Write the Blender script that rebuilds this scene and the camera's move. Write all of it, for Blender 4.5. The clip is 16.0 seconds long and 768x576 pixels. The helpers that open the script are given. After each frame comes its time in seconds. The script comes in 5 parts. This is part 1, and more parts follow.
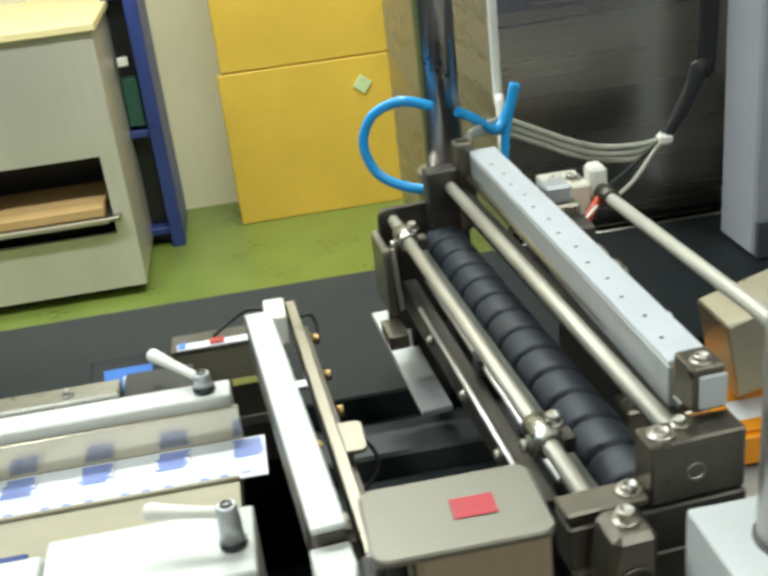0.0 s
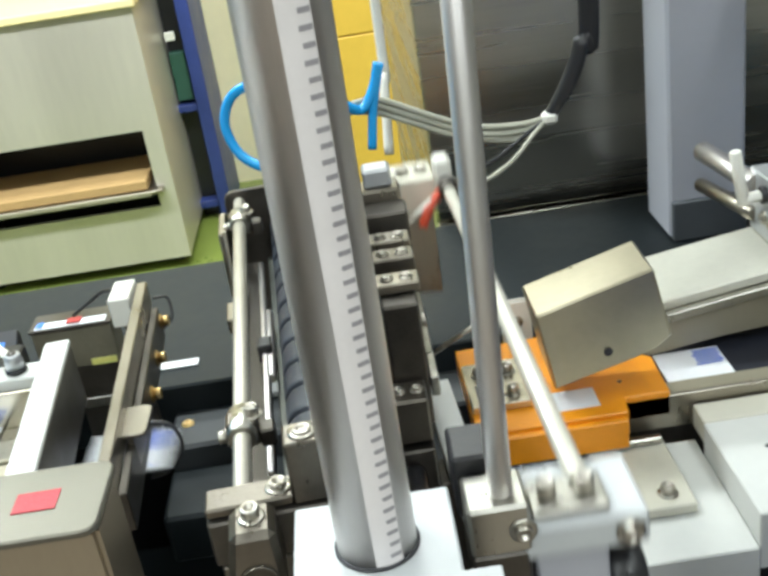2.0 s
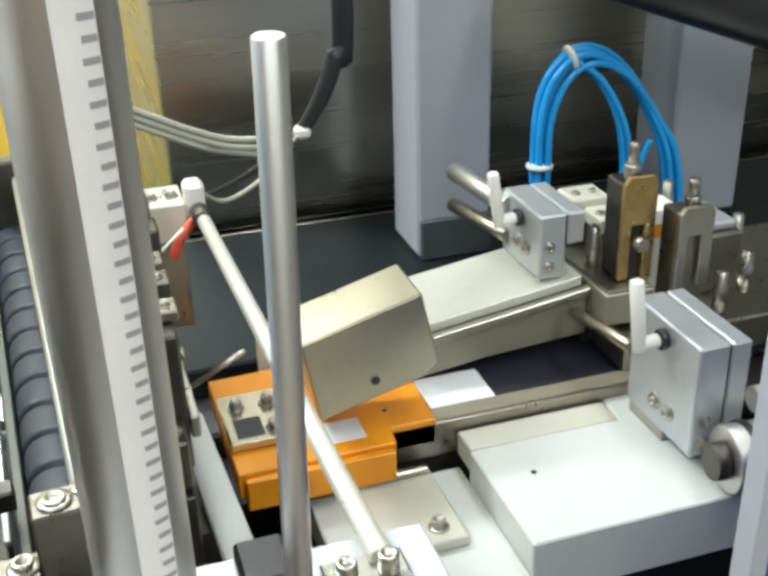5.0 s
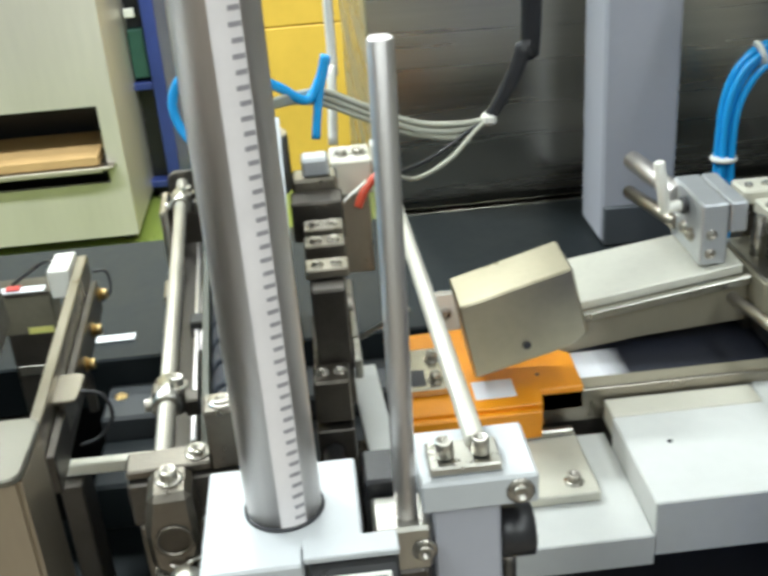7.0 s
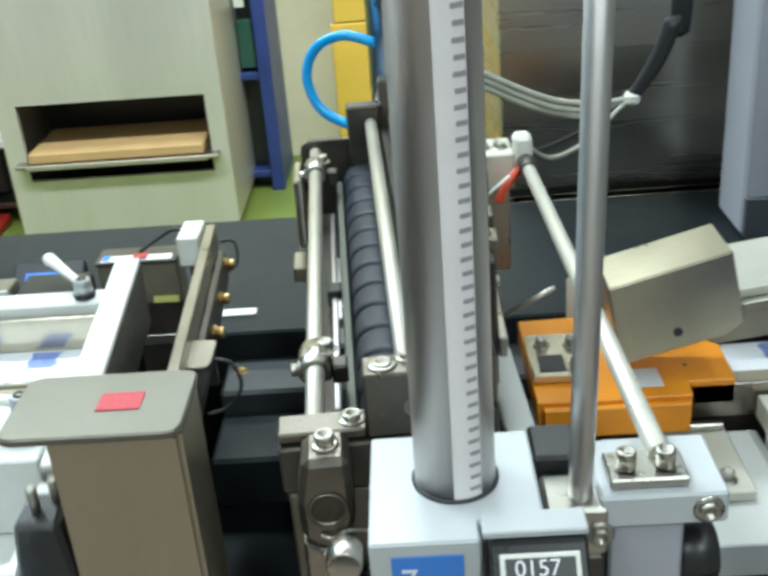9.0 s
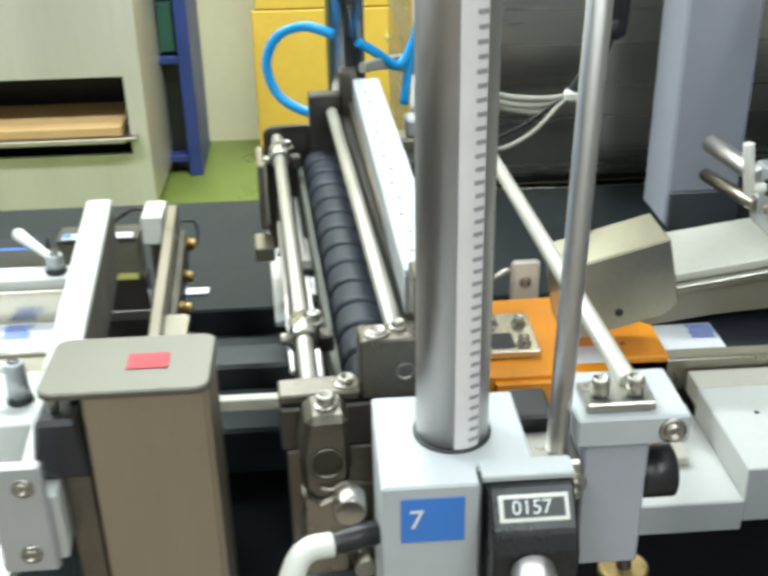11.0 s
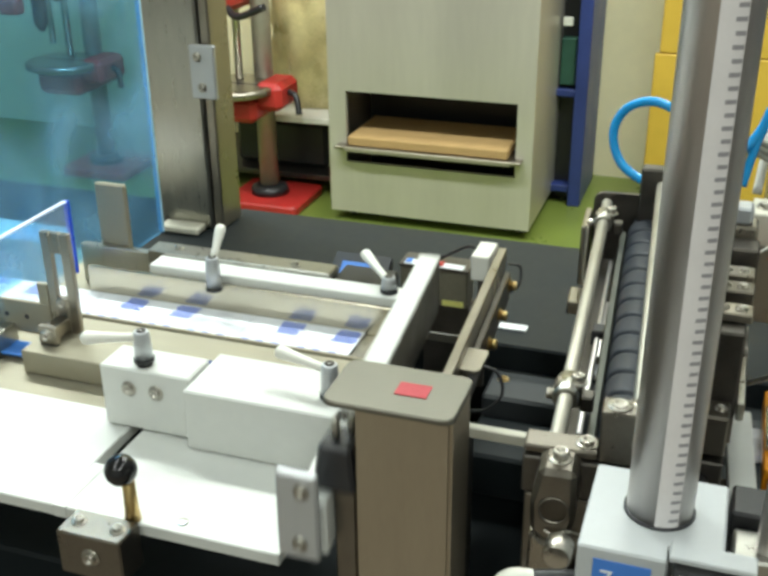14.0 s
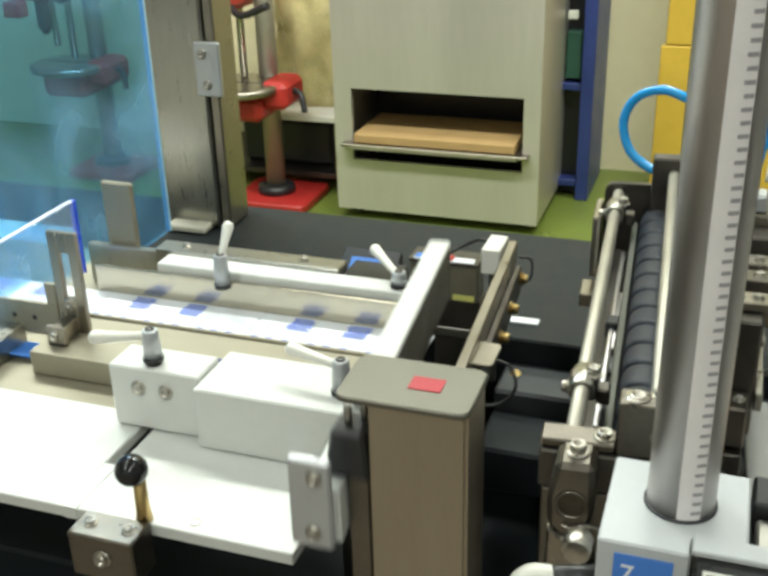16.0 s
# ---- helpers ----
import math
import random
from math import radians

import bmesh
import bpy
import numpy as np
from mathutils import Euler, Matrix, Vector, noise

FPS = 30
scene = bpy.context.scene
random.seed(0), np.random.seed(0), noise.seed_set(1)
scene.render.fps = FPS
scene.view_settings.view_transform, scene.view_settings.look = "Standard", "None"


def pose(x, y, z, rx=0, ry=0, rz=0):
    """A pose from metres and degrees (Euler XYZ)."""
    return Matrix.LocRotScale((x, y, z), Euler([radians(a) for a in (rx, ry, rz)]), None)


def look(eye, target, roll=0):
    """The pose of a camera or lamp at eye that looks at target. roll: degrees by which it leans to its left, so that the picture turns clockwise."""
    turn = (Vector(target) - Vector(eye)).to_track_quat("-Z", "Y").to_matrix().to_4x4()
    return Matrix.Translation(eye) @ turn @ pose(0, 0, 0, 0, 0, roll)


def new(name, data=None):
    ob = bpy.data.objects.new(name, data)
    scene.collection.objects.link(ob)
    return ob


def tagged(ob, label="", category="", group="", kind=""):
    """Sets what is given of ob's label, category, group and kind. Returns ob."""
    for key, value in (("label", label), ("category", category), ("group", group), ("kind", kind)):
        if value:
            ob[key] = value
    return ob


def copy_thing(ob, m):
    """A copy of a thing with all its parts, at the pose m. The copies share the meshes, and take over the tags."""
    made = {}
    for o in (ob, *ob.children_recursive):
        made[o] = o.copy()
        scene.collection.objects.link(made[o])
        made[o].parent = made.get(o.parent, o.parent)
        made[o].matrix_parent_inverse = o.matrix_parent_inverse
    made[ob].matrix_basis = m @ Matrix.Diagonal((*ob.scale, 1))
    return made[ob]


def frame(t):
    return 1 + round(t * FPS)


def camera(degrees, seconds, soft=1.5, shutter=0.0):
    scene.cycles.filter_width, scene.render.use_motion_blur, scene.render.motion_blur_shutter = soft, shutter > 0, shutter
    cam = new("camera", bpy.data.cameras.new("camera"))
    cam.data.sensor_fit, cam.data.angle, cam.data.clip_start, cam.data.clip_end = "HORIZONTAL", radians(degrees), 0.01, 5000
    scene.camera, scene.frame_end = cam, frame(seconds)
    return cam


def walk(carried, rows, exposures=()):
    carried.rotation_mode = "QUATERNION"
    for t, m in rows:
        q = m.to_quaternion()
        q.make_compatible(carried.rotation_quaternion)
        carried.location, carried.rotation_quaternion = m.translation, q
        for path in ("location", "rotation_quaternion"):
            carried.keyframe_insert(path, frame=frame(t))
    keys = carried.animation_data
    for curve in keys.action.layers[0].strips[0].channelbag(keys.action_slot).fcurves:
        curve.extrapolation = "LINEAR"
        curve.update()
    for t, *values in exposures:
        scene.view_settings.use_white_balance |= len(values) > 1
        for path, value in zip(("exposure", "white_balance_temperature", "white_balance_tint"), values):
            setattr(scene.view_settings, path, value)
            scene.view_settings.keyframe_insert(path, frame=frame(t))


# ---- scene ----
cam = camera(40.9, 16.0, soft=3.4, shutter=0.5)
PATH = [
    (0, (-0.016, 0.076, 1.373), (0.183, 1.882, 0.537), -6.8),
    (0.5, (0.049, 0.081, 1.364), (0.176, 1.894, 0.531), -7.0),
    (1, (0.111, 0.076, 1.359), (0.169, 1.892, 0.523), -7.3),
    (1.5, (0.161, 0.066, 1.358), (0.157, 1.878, 0.512), -8.7),
    (2, (0.181, 0.063, 1.355), (0.182, 1.867, 0.492), -8.9),
    (2.5, (0.179, 0.074, 1.354), (0.234, 1.869, 0.473), -8.2),
    (3, (0.177, 0.098, 1.356), (0.397, 1.873, 0.462), -6.3),
    (3.5, (0.163, 0.127, 1.348), (0.647, 1.844, 0.442), -2.1),
    (3.7, (0.16, 0.131, 1.344), (0.724, 1.823, 0.44), -1.1),
    (5.8, (0.176, 0.081, 1.345), (0.593, 1.823, 0.455), -3.1),
    (6, (0.185, 0.069, 1.356), (0.535, 1.818, 0.451), -3.0),
    (6.5, (0.185, 0.062, 1.355), (0.438, 1.831, 0.458), -2.9),
    (7, (0.193, 0.035, 1.363), (0.288, 1.825, 0.475), -4.5),
    (7.5, (0.175, 0.052, 1.354), (0.161, 1.844, 0.467), -5.0),
    (8, (0.164, 0.05, 1.347), (0.003, 1.842, 0.474), -6.2),
    (8.5, (0.164, 0.048, 1.34), (-0.041, 1.841, 0.479), -6.5),
    (8.7, (0.162, 0.057, 1.336), (0.001, 1.852, 0.47), -5.9),
    (10.8, (0.114, 0.038, 1.338), (0.279, 1.819, 0.444), 0.5),
    (11, (0.115, 0.017, 1.35), (0.225, 1.8, 0.45), -1.1),
    (11.5, (0.105, -0.016, 1.364), (0.05, 1.786, 0.498), -0.6),
    (12, (0.145, -0.006, 1.355), (-0.234, 1.771, 0.519), -2.8),
    (12.5, (0.173, -0.004, 1.359), (-0.399, 1.724, 0.53), -3.3),
    (13, (0.18, -0.016, 1.375), (-0.448, 1.693, 0.548), -2.0),
    (13.5, (0.176, -0.024, 1.392), (-0.431, 1.681, 0.541), -1.5),
    (14, (0.171, -0.035, 1.398), (-0.421, 1.677, 0.549), -0.5),
    (14.5, (0.169, -0.037, 1.397), (-0.42, 1.678, 0.554), 0.1),
    (15, (0.167, -0.035, 1.397), (-0.422, 1.68, 0.555), 0.0),
    (15.5, (0.166, -0.032, 1.396), (-0.426, 1.682, 0.554), -0.1),
    (16, (0.167, -0.029, 1.392), (-0.439, 1.676, 0.54), -1.6),
]
EXPOSURES = [(0.0, -0.09, 6500, 9.5), (1.0, 0.1, 6500, 10), (1.5, 0.3, 6350, 11.5), (2.0, 0.39, 6250, 12.5), (3.0, 0.48, 6150, 13.5), (3.5, 0.5, 6200, 13.5),
             (6.0, 0.52, 6300, 13), (7.0, 0.44, 6200, 13), (7.5, 0.43, 6000, 12), (8.0, 0.36, 6050, 11), (8.5, 0.18, 5800, 7.5),
             (11.0, 0.39, 6100, 11.5), (11.5, 0.22, 6050, 10), (12.0, 0.02, 5800, 9), (12.5, -0.08, 6150, 7), (13.5, -0.09, 6350, 7.5), (14.5, -0.11, 6650, 9), (16.0, -0.11, 6700, 9.5)]
walk(cam, [(t, look(eye, target, roll)) for t, eye, target, roll in PATH], EXPOSURES)

# ---------------------------------------------------------------- world and light
world = bpy.data.worlds.new("hall")
scene.world = world
world.use_nodes = True
world.node_tree.nodes["Background"].inputs[0].default_value = (0.9, 0.95, 1.0, 1)
world.node_tree.nodes["Background"].inputs[1].default_value = 0.25


def ceiling_lamp(x, y, sx, sy, watts, colour=(0.93, 1.0, 0.955)):
    data = bpy.data.lights.new("overhead_light", "AREA")
    data.shape, data.size, data.size_y, data.energy, data.color = "RECTANGLE", sx, sy, watts, colour
    ob = new("overhead_light", data)
    ob.matrix_world = pose(x, y, 2.95)
    return ob


ceiling_lamp(-0.8, -0.2, 0.25, 2.2, 15)
ceiling_lamp(0.95, -0.2, 0.25, 2.2, 15)
ceiling_lamp(-1.5, 1.75, 1.6, 0.25, 90)
ceiling_lamp(0.6, 1.75, 1.6, 0.25, 80)
# Added unseen fill that brightens the back wall and the cabinet's right side.
ceiling_lamp(0.25, 3.05, 1.5, 0.25, 36)
ceiling_lamp(0.9, -1.8, 0.25, 1.6, 20)
ceiling_lamp(-0.7, -1.8, 0.25, 1.6, 20)

# ---------------------------------------------------------------- materials


def mat(name, colour, rough=0.5, metal=0.0, vary=0.12, scale=30.0, bump=0.0, bump_scale=400.0, stretch=(1, 1, 1), spec=0.5, island=0.0):
    m = bpy.data.materials.new(name)
    m.use_nodes = True
    nt = m.node_tree
    bsdf = nt.nodes["Principled BSDF"]
    bsdf.inputs["Metallic"].default_value = metal
    bsdf.inputs["Specular IOR Level"].default_value = spec
    coord = nt.nodes.new("ShaderNodeTexCoord")
    mapping = nt.nodes.new("ShaderNodeMapping")
    mapping.inputs["Scale"].default_value = stretch
    nt.links.new(coord.outputs["Object"], mapping.inputs["Vector"])
    big = nt.nodes.new("ShaderNodeTexNoise")
    big.inputs["Scale"].default_value = scale
    big.inputs["Detail"].default_value = 4
    fine = nt.nodes.new("ShaderNodeTexNoise")
    fine.inputs["Scale"].default_value = scale * 9
    fine.inputs["Detail"].default_value = 3
    for n in (big, fine):
        nt.links.new(mapping.outputs[0], n.inputs["Vector"])
    add = nt.nodes.new("ShaderNodeMath")
    add.operation = "MULTIPLY_ADD"
    nt.links.new(fine.outputs["Fac"], add.inputs[0])
    add.inputs[1].default_value = 0.4
    nt.links.new(big.outputs["Fac"], add.inputs[2])
    ramp = nt.nodes.new("ShaderNodeMapRange")
    ramp.inputs["From Min"].default_value, ramp.inputs["From Max"].default_value = 0.35, 1.05
    ramp.inputs["To Min"].default_value, ramp.inputs["To Max"].default_value = 1 - vary, 1 + vary
    nt.links.new(add.outputs[0], ramp.inputs["Value"])
    mix = nt.nodes.new("ShaderNodeVectorMath")
    mix.operation = "SCALE"
    mix.inputs[0].default_value = colour
    nt.links.new(ramp.outputs[0], mix.inputs["Scale"])
    nt.links.new(mix.outputs[0], bsdf.inputs["Base Color"])
    rr = nt.nodes.new("ShaderNodeMapRange")
    rr.inputs["From Min"].default_value, rr.inputs["From Max"].default_value = 0.35, 1.05
    rr.inputs["To Min"].default_value, rr.inputs["To Max"].default_value = max(rough - min(0.1, vary * 0.8), 0.03), min(rough + min(0.12, vary), 1)
    nt.links.new(add.outputs[0], rr.inputs["Value"])
    nt.links.new(rr.outputs[0], bsdf.inputs["Roughness"])
    if bump:
        bn = nt.nodes.new("ShaderNodeTexNoise")
        bn.inputs["Scale"].default_value = bump_scale
        nt.links.new(mapping.outputs[0], bn.inputs["Vector"])
        bp = nt.nodes.new("ShaderNodeBump")
        bp.inputs["Strength"].default_value, bp.inputs["Distance"].default_value = bump, 0.001
        nt.links.new(bn.outputs["Fac"], bp.inputs["Height"])
        nt.links.new(bp.outputs[0], bsdf.inputs["Normal"])
    return m


STEEL = mat("brushed stainless steel", (0.44, 0.43, 0.385), 0.3, 1.0, 0.08, 25, 0.04, 300, (6, 6, 1))
STEEL_WARM = mat("worn warm steel", (0.33, 0.30, 0.25), 0.31, 0.95, 0.12, 25, 0.04, 300, (3, 1, 1))
STEEL_BROWN = mat("machined brown steel", (0.18, 0.162, 0.135), 0.33, 0.95, 0.2, 35, 0.15, 400)
STEEL_PILLAR = mat("worn brownish steel sheet", (0.42, 0.37, 0.29), 0.36, 0.95, 0.09, 14, 0.03, 300, (4, 4, 1))
STEEL_CAP = mat("dull cap steel", (0.175, 0.167, 0.138), 0.42, 0.8, 0.08, 20, 0.02, 500)
STEEL_DARK = mat("dark oiled steel", (0.11, 0.10, 0.088), 0.4, 0.9, 0.25, 40, 0.15, 500)
CHROME = mat("ground shaft steel", (0.62, 0.595, 0.58), 0.42, 1.0, 0.06, 20, 0.05, 600, (20, 20, 1))
ROD = mat("satin rod steel", (0.46, 0.435, 0.37), 0.52, 0.75, 0.1, 30, 0.05, 600)
NICKEL = mat("nickel bolt", (0.5, 0.475, 0.42), 0.3, 1.0, 0.15, 120, 0.1, 900)
WHITE = mat("white coated plate", (0.65, 0.66, 0.63), 0.45, 0.0, 0.07, 12, 0.05, 500)
IVORY = mat("ivory coated plate", (0.64, 0.62, 0.52), 0.4, 0.1, 0.06, 18, 0.05, 500)
ALU = mat("anodised aluminium", (0.54, 0.56, 0.58), 0.38, 0.6, 0.06, 25, 0.08, 700, (1, 6, 1))
GREY = mat("grey painted frame", (0.42, 0.43, 0.48), 0.45, 0.1, 0.05, 15, 0.06, 500)
BLACK_TOP = mat("black phenolic bed", (0.013, 0.017, 0.019), 0.5, 0.0, 0.25, 10, 0.08, 300, (1, 1, 1), 0.17)
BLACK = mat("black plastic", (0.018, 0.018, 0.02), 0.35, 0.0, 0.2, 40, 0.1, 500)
RUBBER = mat("black rubber roller", (0.026, 0.032, 0.045), 0.5, 0.0, 0.25, 60, 0.15, 500)
BELT = mat("dark belt", (0.014, 0.016, 0.026), 0.5, 0.0, 0.3, 60, 0.25, 900)
ORANGE = mat("orange painted block", (0.86, 0.315, 0.006), 0.38, 0.0, 0.10, 30, 0.06, 500)
RED = mat("red tape", (0.43, 0.022, 0.038), 0.5, 0.0, 0.12, 60, 0.2, 700)
RED_PAINT = mat("red enamel", (0.42, 0.026, 0.022), 0.42, 0.0, 0.2, 12)
BLUE_TUBE = mat("blue pneumatic tube", (0.02, 0.36, 0.82), 0.22, 0.0, 0.06, 60)
BLUE_LABEL = mat("blue label", (0.06, 0.22, 0.68), 0.4, 0.0, 0.05, 40)
BLUE_PRINT = mat("blue print", (0.10, 0.18, 0.62), 0.45, 0.0, 0.3, 300)
PAPER = mat("white film", (0.82, 0.84, 0.88), 0.35, 0.0, 0.05, 60, 0.3, 200)
PLASTIC_W = mat("white plastic", (0.80, 0.79, 0.72), 0.35, 0.0, 0.05, 60)
YELLOW = mat("yellow board", (0.64, 0.41, 0.05), 0.6, 0.0, 0.12, 4, 0.1, 200)
CREAM = mat("cream plaster wall", (0.90, 0.83, 0.56), 0.75, 0.0, 0.07, 3, 0.15, 120)
GREEN = mat("green floor paint", (0.17, 0.22, 0.045), 0.32, 0.0, 0.2, 5, 0.1, 60)
CABINET = mat("dull steel cabinet", (0.61, 0.57, 0.50), 0.36, 0.5, 0.10, 2.2, 0.03, 200, (2.5, 2.5, 0.35))
NAVY = mat("navy painted steel", (0.03, 0.05, 0.20), 0.4, 0.0, 0.2, 8)
CARDBOARD = mat("cardboard", (0.42, 0.27, 0.11), 0.8, 0.0, 0.1, 12, 0.2, 120)
BRASS = mat("brass clamp", (0.62, 0.45, 0.2), 0.3, 1.0, 0.15, 60, 0.1, 500)
DARK_STEEL_PANEL = mat("polished dark steel panel", (0.50, 0.48, 0.41), 0.26, 1.0, 0.16, 2.2, 0.12, 30, (0.25, 1, 9))
RULER = mat("white ruler tape", (0.80, 0.76, 0.76), 0.5, 0.0, 0.05, 60)
TICK = mat("grey tick ink", (0.34, 0.32, 0.34), 0.5, 0.0, 0.1, 60)
INK = mat("dark ink", (0.03, 0.03, 0.035), 0.5, 0.0, 0.1, 60)
WHITE_INK = mat("white ink", (0.85, 0.86, 0.88), 0.5, 0.0, 0.02, 60)
CONCRETE = mat("hall wall paint", (0.50, 0.51, 0.49), 0.8, 0.0, 0.06, 2, 0.1, 60)
STEEL_TRACK = mat("polished beige track steel", (0.52, 0.48, 0.38), 0.2, 0.9, 0.06, 25, 0.03, 300, (1, 6, 1))
RAIL = mat("satin beige steel", (0.35, 0.32, 0.24), 0.5, 0.55, 0.1, 20, 0.05, 400, (1, 5, 1))
HOLDER = mat("pale grey coated block", (0.51, 0.53, 0.54), 0.42, 0.0, 0.06, 18, 0.05, 500)
COVER = mat("pale blue grey coated sheet", (0.60, 0.63, 0.68), 0.4, 0.15, 0.07, 40, 0.1, 500)
# Colour picked for what the pillar and panels mirror.
REFLECTED_FLOOR = mat("brown floor for reflections", (0.30, 0.25, 0.20), 0.6, 0.0, 0.2, 3, 0.1, 60)
CABLE_GREY = mat("grey cable sheath", (0.42, 0.42, 0.34), 0.4, 0.0, 0.1, 60)
COPPER_RED = mat("red wire sheath", (0.55, 0.06, 0.02), 0.4, 0.0, 0.1, 60)


def glass(name, colour, alpha_mix, rough=0.05, haze=0.0):
    m = bpy.data.materials.new(name)
    m.use_nodes = True
    nt = m.node_tree
    nt.nodes.remove(nt.nodes["Principled BSDF"])
    out = nt.nodes["Material Output"]
    clear = nt.nodes.new("ShaderNodeBsdfTransparent")
    clear.inputs[0].default_value = (*colour, 1)
    gloss = nt.nodes.new("ShaderNodeBsdfGlossy")
    gloss.inputs["Roughness"].default_value = rough
    mix = nt.nodes.new("ShaderNodeMixShader")
    mix.inputs[0].default_value = alpha_mix
    nt.links.new(clear.outputs[0], mix.inputs[1])
    nt.links.new(gloss.outputs[0], mix.inputs[2])
    # Blotchy diffuse haze: scratches and dirt, plus painted-in pale reflections on the pane.
    haze_coat = nt.nodes.new("ShaderNodeBsdfDiffuse")
    haze_coat.inputs[0].default_value = (*colour, 1)
    hazy = nt.nodes.new("ShaderNodeMixShader")
    coord = nt.nodes.new("ShaderNodeTexCoord")
    haze_blotches = nt.nodes.new("ShaderNodeTexNoise")
    haze_blotches.inputs["Scale"].default_value, haze_blotches.inputs["Detail"].default_value, haze_blotches.inputs["Distortion"].default_value = 7, 4, 1.2
    nt.links.new(coord.outputs["Object"], haze_blotches.inputs["Vector"])
    span = nt.nodes.new("ShaderNodeMapRange")
    span.inputs["From Min"].default_value, span.inputs["From Max"].default_value = 0.38, 0.7
    span.inputs["To Min"].default_value, span.inputs["To Max"].default_value = haze * 0.4, haze * 2.4
    nt.links.new(haze_blotches.outputs["Fac"], span.inputs["Value"])
    nt.links.new(span.outputs[0], hazy.inputs[0])
    nt.links.new(mix.outputs[0], hazy.inputs[1])
    nt.links.new(haze_coat.outputs[0], hazy.inputs[2])
    nt.links.new(hazy.outputs[0], out.inputs["Surface"])
    return m


ACRYLIC_BLUE = glass("blue tinted acrylic", (0.42, 0.74, 0.98), 0.08, 0.1, 0.13)
ACRYLIC = glass("clear acrylic", (0.86, 0.92, 0.98), 0.07, 0.05, 0.08)

# ---------------------------------------------------------------- mesh helpers


def take(bm, tmp, m=None):
    me = bpy.data.meshes.new("tmp")
    tmp.to_mesh(me)
    tmp.free()
    if m is not None:
        me.transform(m)
    bm.from_mesh(me)
    bpy.data.meshes.remove(me)
    return bm


def box(x0, x1, y0, y1, z0, z1, bevel=0.0008, bm=None, m=None, seg=1):
    bm = bm or bmesh.new()
    t = bmesh.new()
    bmesh.ops.create_cube(t, size=1)
    bmesh.ops.scale(t, vec=(x1 - x0, y1 - y0, z1 - z0), verts=t.verts)
    bmesh.ops.translate(t, vec=((x0 + x1) / 2, (y0 + y1) / 2, (z0 + z1) / 2), verts=t.verts)
    b = min(bevel, 0.4 * min(x1 - x0, y1 - y0, z1 - z0))
    if b > 0:
        bmesh.ops.bevel(t, geom=t.edges[:], offset=b, segments=seg, affect="EDGES")
    return take(bm, t, m)


def lathe(profile, seg=24, bm=None, m=None):
    """profile: (radius, height) from bottom to top, turned about z."""
    bm = bm or bmesh.new()
    t = bmesh.new()
    rings = []
    for r, z in profile:
        if r < 1e-6:
            rings.append([t.verts.new((0, 0, z))])
        else:
            rings.append([t.verts.new((r * math.cos(2 * math.pi * i / seg), r * math.sin(2 * math.pi * i / seg), z)) for i in range(seg)])
    for a, b in zip(rings, rings[1:]):
        for i in range(seg):
            j = (i + 1) % seg
            if len(a) == 1 and len(b) == 1:
                continue
            if len(a) == 1:
                t.faces.new((a[0], b[j], b[i]))
            elif len(b) == 1:
                t.faces.new((a[i], a[j], b[0]))
            else:
                t.faces.new((a[i], a[j], b[j], b[i]))
    for ring, flip in ((rings[0], True), (rings[-1], False)):
        if len(ring) > 1:
            t.faces.new(ring[::-1] if flip else ring)
    for f in t.faces:
        f.smooth = len(f.verts) == 4
    return take(bm, t, m)


def along(p0, p1):
    d = Vector(p1) - Vector(p0)
    return Matrix.Translation(p0) @ d.to_track_quat("Z", "Y").to_matrix().to_4x4(), d.length


def rod(p0, p1, r, seg=20, bm=None, c=0.0008):
    m, n = along(p0, p1)
    c = min(c, r * 0.4, n * 0.3)
    return lathe([(r - c, 0), (r, c), (r, n - c), (r - c, n)], seg, bm, m)


def tube(points, r, seg=10, bm=None, steps=8):
    """A round hose through the points."""
    bm = bm or bmesh.new()
    p = [Vector(q) for q in points]
    p = [2 * p[0] - p[1]] + p + [2 * p[-1] - p[-2]]
    line = []
    for i in range(1, len(p) - 2):
        for k in range(steps):
            s = k / steps
            a, b, c, d = p[i - 1:i + 3]
            line.append(0.5 * (2 * b + (c - a) * s + (2 * a - 5 * b + 4 * c - d) * s * s + (3 * b - a - 3 * c + d) * s ** 3))
    line.append(p[-2])
    rings, up = [], None
    for i, q in enumerate(line):
        d = (line[min(i + 1, len(line) - 1)] - line[max(i - 1, 0)]).normalized()
        up = d.orthogonal() if up is None else (up - d * up.dot(d))
        up.normalize()
        side = d.cross(up)
        rings.append([bm.verts.new(q + r * (math.cos(2 * math.pi * k / seg) * up + math.sin(2 * math.pi * k / seg) * side)) for k in range(seg)])
    for a, b in zip(rings, rings[1:]):
        for k in range(seg):
            f = bm.faces.new((a[k], a[(k + 1) % seg], b[(k + 1) % seg], b[k]))
            f.smooth = True
    bm.faces.new(rings[0][::-1])
    bm.faces.new(rings[-1])
    return bm


